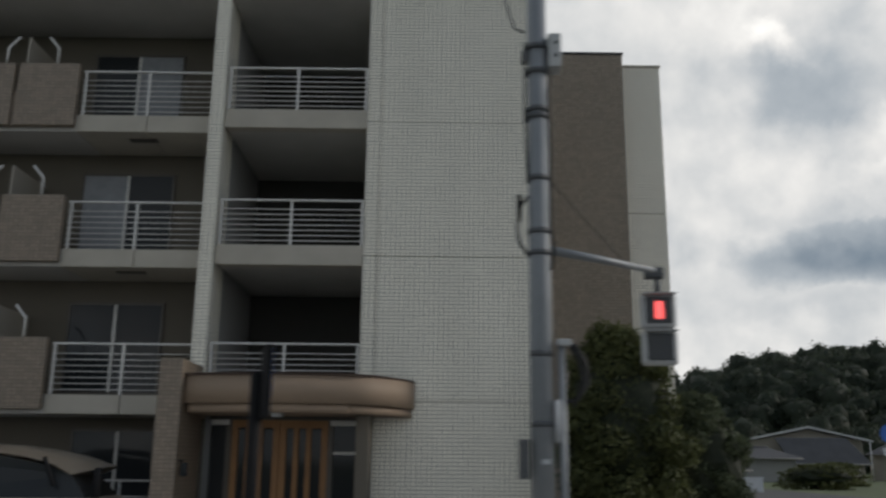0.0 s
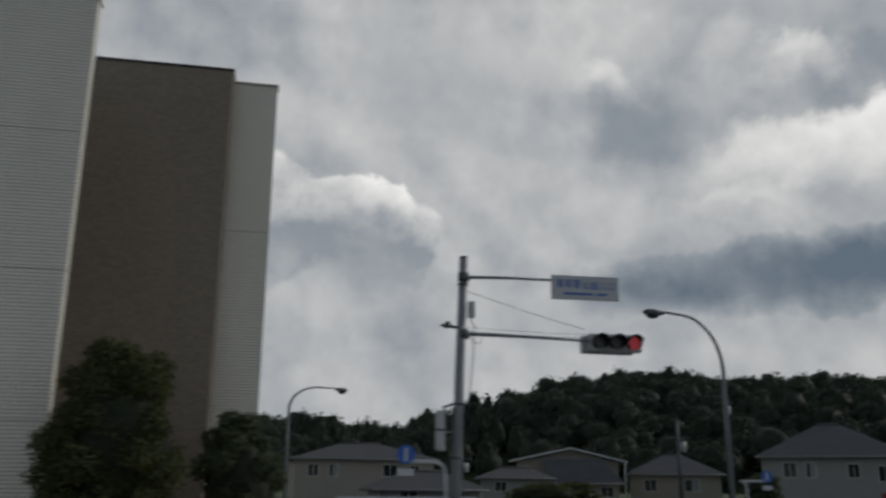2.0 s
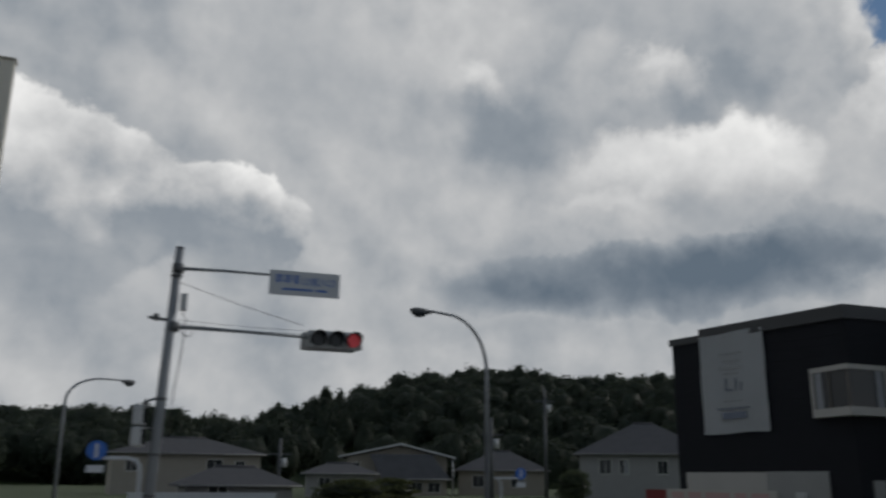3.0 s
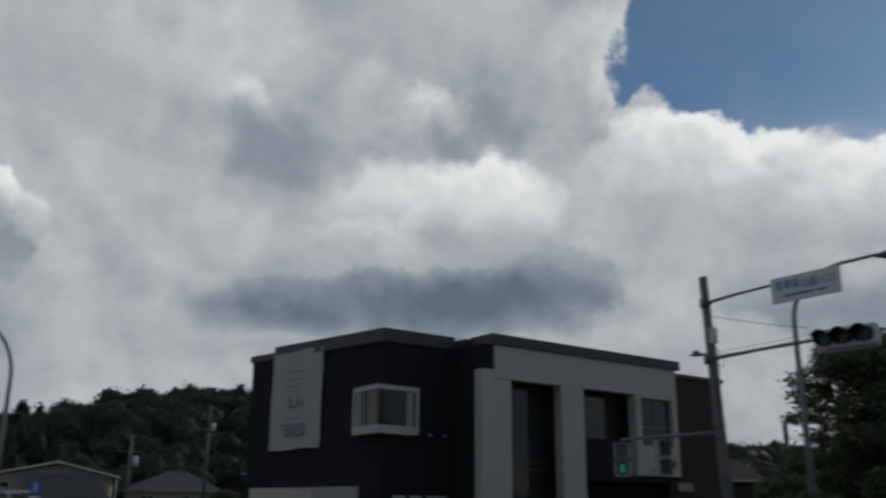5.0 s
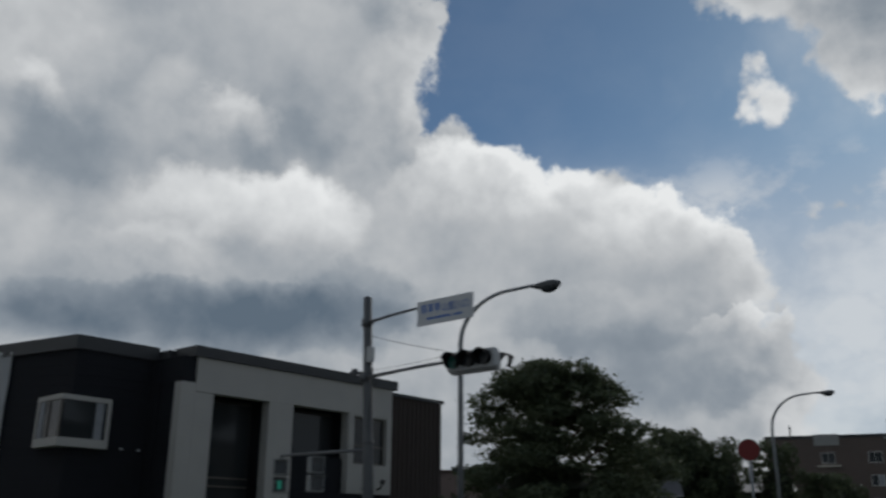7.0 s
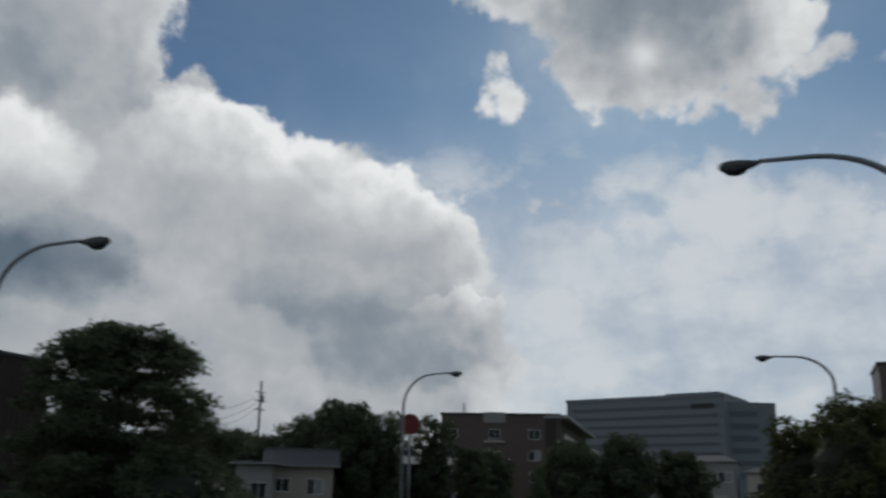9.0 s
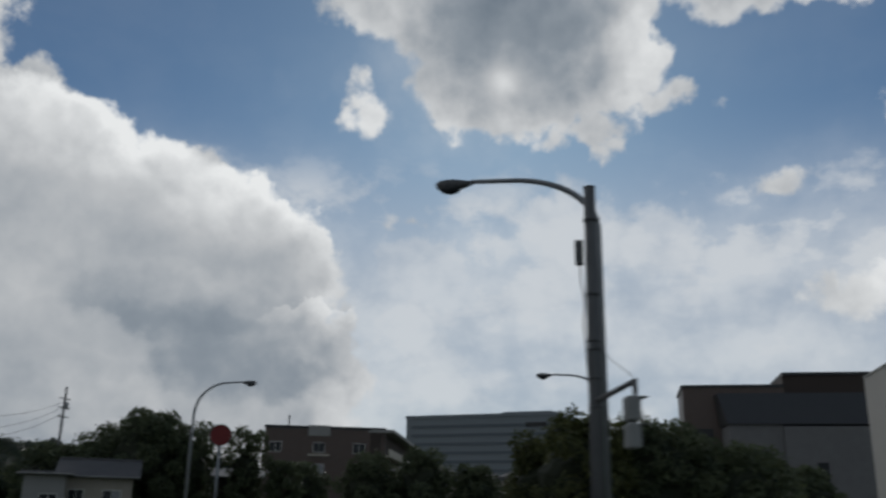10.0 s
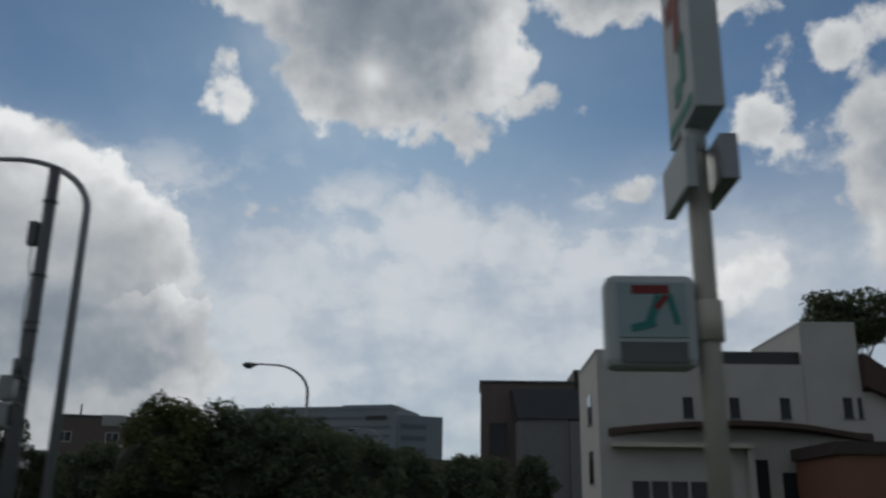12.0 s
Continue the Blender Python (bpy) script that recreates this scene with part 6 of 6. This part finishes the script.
def dark_flats():
    b = thing("dark_building", (148, -33, 0), "dark brown building with a stepped roofline", "building")
    part("wall", boxes((145, 156, -37, -24, 0, 18.7)), BRICK_TILE, b)
    part("coping", boxes((144.8, 156, -37, -23.8, 18.7, 19.05)), ROOFGREY, b)
    part("upper_wall", boxes((145.5, 156, -54, -37.02, 0, 20.3)), DARKWALL, b)
    part("coping", boxes((145.3, 156, -54, -37.0, 20.3, 20.7)), ROOFGREY, b)
    # steep dark roof over the lower front
    bm = bmesh.new()
    lo = [bm.verts.new(c) for c in ((139.4, -29.0, 13.3), (139.4, -52, 13.3), (144.9, -52, 13.3), (144.9, -28.5, 13.3))]
    hi = [bm.verts.new(c) for c in ((142.6, -28.2, 17.6), (142.6, -52, 17.6), (144.9, -52, 17.6), (144.9, -28.0, 17.6))]
    bm.faces.new(hi)
    bm.faces.new(list(reversed(lo)))
    for i in range(4):
        bm.faces.new((lo[i], lo[(i + 1) % 4], hi[(i + 1) % 4], hi[i]))
    part("steep_roof", bm, ROOFGREY, b, "steep dark roof")
    front = material("ash_grey_wall", (0.15, 0.15, 0.155), 0.85, stain=0.15)
    part("front_wall", prism([(139.8, -29.2), (139.8, -35.6), (144.9, -35.6), (144.9, -28.7)], 0, 13.28), front, b, "ash grey lower front wall")
    part("front_wall", prism([(139.2, -35.62), (139.2, -51.5), (144.9, -51.5), (144.9, -35.62)], 0, 13.0), front, b)
    part("window_bay", boxes((139.1, 139.195, -40.4, -39.2, 6.4, 8.6)), GLASS, b)
    part("window_bay", boxes((144.6, 144.98, -27.6, -25.2, 9.0, 13.2)), GLASS, b, "tall dark window")


dark_flats()


def white_hall():
    b = thing("white_building", (72, -36, 0), "white rendered building with a dark curved canopy", "building")
    wx = 68.0
    part("wall", boxes((wx, wx + 8, -39.97, -30.9, 0, 8.75)), WHITEWALL, b, "white rendered wall")
    part("wall", boxes((wx, wx + 8, -30.895, -29.55, 0, 9.4)), WHITEWALL, b)
    part("coping", boxes((wx - 0.03, wx + 8, -30.93, -29.5, 9.4, 9.46)), GREYBOX, b)
    part("roof_box", boxes((wx + 0.35, wx + 7, -39.96, -30.95, 8.75, 9.47)), ROOFGREY, b, "dark metal roof box")
    part("tower", boxes((wx - 0.05, wx + 8, -42.8, -39.98, 0, 10.9)), WHITEWALL, b, "white stair tower")
    part("coping", boxes((wx - 0.08, wx + 8, -42.83, -39.95, 10.9, 10.96)), GREYBOX, b)
    part("wall", boxes((wx, wx + 8, -48.0, -42.81, 0, 7.4)), WHITEWALL, b)
    for y, z, w, h in ((-34.07, 6.05, 0.5, 1.0), (-36.39, 6.05, 0.5, 1.0), (-38.92, 6.05, 0.5, 1.0), (-42.0, 6.1, 0.45, 1.0), (-42.6, 6.1, 0.22, 1.0), (-37.4, 2.0, 0.8, 2.0), (-38.9, 1.7, 0.9, 1.7)):
        face = wx if y > -39.97 else wx - 0.05
        win = part("window", boxes((face - 0.06, face - 0.004, y - w / 2 - 0.05, y + w / 2 + 0.05, z - 0.1, z - 0.02)), DARKSTEEL, b)
        part("pane", boxes((face - 0.03, face - 0.004, y - w / 2, y + w / 2, z - 0.02, z + h)), GLASS, win)
    for z, h in ((6.0, 1.5), (2.9, 1.6)):
        win = part("window", boxes((wx + 2.4, wx + 4.2, -29.545, -29.49, z - 0.1, z - 0.02)), DARKSTEEL, b)
        part("pane", boxes((wx + 2.5, wx + 4.1, -29.545, -29.51, z - 0.02, z + h)), GLASS, win)
    # canopy: a shallow arch on plan and in height
    bm = bmesh.new()
    strips = []
    for k in range(21):
        s = k / 20
        y = -30.0 - 13.0 * s
        rise = 5.22 + 0.42 * math.sin(math.pi * min(1, s * 1.05)) - 0.5 * max(0, s - 0.75)
        out = 1.3 * math.sin(math.pi * s) + 0.25
        strips.append([bm.verts.new((wx - 0.06, y, rise + 0.25)), bm.verts.new((wx - out, y, rise + 0.12)), bm.verts.new((wx - out, y, rise - 0.12)), bm.verts.new((wx - 0.06, y, rise - 0.16))])
    for q0, q1 in zip(strips, strips[1:]):
        for i in range(4):
            bm.faces.new((q0[i], q0[(i + 1) % 4], q1[(i + 1) % 4], q1[i]))
    bm.faces.new(strips[0])
    bm.faces.new(list(reversed(strips[-1])))
    part("canopy", bm, ROOFBROWN, b, "dark brown curved canopy")
    part("ledge", boxes((wx - 0.9, wx - 0.003, -36.9, -30.1, 4.5, 4.72)), SLAB, b)
    part("porch_wall", boxes((wx - 0.6, wx - 0.01, -37.0, -36.7, 0, 4.49)), WHITEWALL, b)
    for k in range(5):
        y = -31.5 - k * 0.95
        part("entrance_pane", boxes((wx - 0.06, wx - 0.02, y - 0.4, y + 0.4, 0.2, 2.9)), GLASS, b)
    bm = bmesh.new()
    ends = [[bm.verts.new((x, y, z)) for y, z in ((-42.85, 9.3), (-48.2, 5.4), (-48.2, 5.1), (-42.85, 7.6))] for x in (wx - 0.6, wx + 7)]
    bm.faces.new(ends[0])
    bm.faces.new(list(reversed(ends[1])))
    for i in range(4):
        bm.faces.new((ends[0][i], ends[0][(i + 1) % 4], ends[1][(i + 1) % 4], ends[1][i]))
    part("lean_to_roof", bm, ROOFBROWN, b, "dark red brown sloping roof")
    s = thing("low_store", (64, -44, 0), "low reddish brown store with a flat roof", "store")
    part("wall", boxes((62, 67.3, -52, -38.9, 0, 3.9)), material("terracotta_wall", (0.16, 0.075, 0.05), 0.8), s)
    part("fascia", boxes((61.8, 67.3, -52, -38.7, 3.9, 4.45)), DARKWALL, s)
    part("shutter", boxes((61.93, 61.99, -45.0, -41.5, 0, 2.6)), DARKROOM, s)
    tree(86.2, -50.8, 17.2, 4.0, 71, "flat topped pine behind the white building", LEAF, 10000, 0.16, 0.80, core=0.4)


white_hall()


def pylon():
    x, y = 37.2, -27.12
    p = thing("sign_pylon", (x, y, 0), "tall beige sign pylon with stacked sign boxes", "sign pylon")
    part("pole", bar([(x, y, 0), (x, y, 7.7)], 0.185, 20), material("beige_paint", (0.33, 0.32, 0.28), 0.85, stain=0.2, spec=0.1), p, "beige painted pole")
    part("collar", bar([(x, y, 3.95), (x, y, 4.6)], 0.25, 20), SLAB, p)
    big = part("sign_box", boxes((36.25, 38.15, -27.42, -26.92, 7.66, 11.3), bevel=0.03), PYLONGREY, p, "large grey white sign box with coloured stripes")
    f = -26.905
    for x0, x1, z0, z1, mat in ((36.6, 37.8, 10.0, 10.4, SIGN_RED), (36.9, 37.3, 9.2, 10.0, SIGN_RED), (36.7, 37.05, 8.4, 9.3, SIGN_GREEN), (37.05, 37.5, 8.2, 8.6, SIGN_GREEN), (36.4, 38.0, 7.8, 8.0, SIGN_GREEN)):
        part("stripe", boxes((x0, x1, f - 0.012, f, z0, z1)), mat, big)
    part("neck", bar([(x, y, 7.2), (x, y, 7.7)], 0.2, 16), PYLONGREY, p)
    part("side_sign", boxes((36.4, 38.1, -26.92, -26.74, 6.32, 7.2), bevel=0.02), PYLONGREY, p, "grey side sign")
    part("side_sign", boxes((36.5, 38.1, -27.64, -27.34, 6.5, 7.3), bevel=0.02), STEEL, p, "dark side sign")
    # square box sign on a bracket
    bx = part("box_sign", boxes((36.9, 37.5, -26.9, -25.45, 3.48, 5.0), bevel=0.14), PYLONGREY, p, "rounded grey box sign with red and green strokes")
    part("face", boxes((36.875, 36.9, -26.72, -25.62, 3.95, 4.85), bevel=0.008), material("pale_green_face", (0.22, 0.29, 0.30), 0.4), bx)
    part("stroke", boxes((36.862, 36.874, -26.45, -25.85, 4.66, 4.8)), SIGN_RED, bx)
    part("stroke", moved(boxes((-0.006, 0.006, -0.07, 0.07, -0.3, 0.26)), pose(36.867, -26.2, 4.4, 22, 0, 0)), SIGN_GREEN, bx)
    part("stroke", moved(boxes((-0.006, 0.006, -0.06, 0.06, -0.2, 0.2)), pose(36.86, -26.02, 4.14, 75, 0, 0)), SIGN_GREEN, bx)
    part("stroke", moved(boxes((-0.006, 0.006, -0.05, 0.05, -0.26, 0.24)), pose(36.868, -26.5, 4.42, -14, 0, 0)), SIGN_GREEN, bx)
    part("stroke", moved(boxes((-0.006, 0.006, -0.05, 0.05, -0.14, 0.14)), pose(36.864, -26.32, 4.52, 40, 0, 0)), SIGN_RED, bx)
    part("lower_panel", boxes((36.87, 36.9, -26.7, -25.65, 3.55, 3.88)), DARKSTEEL, bx, "dark lower panel")
    for z in (4.0, 4.5):
        part("bracket", boxes((37.15, 37.25, -27.0, -26.88, z, z + 0.1)), DARKSTEEL, p)


pylon()
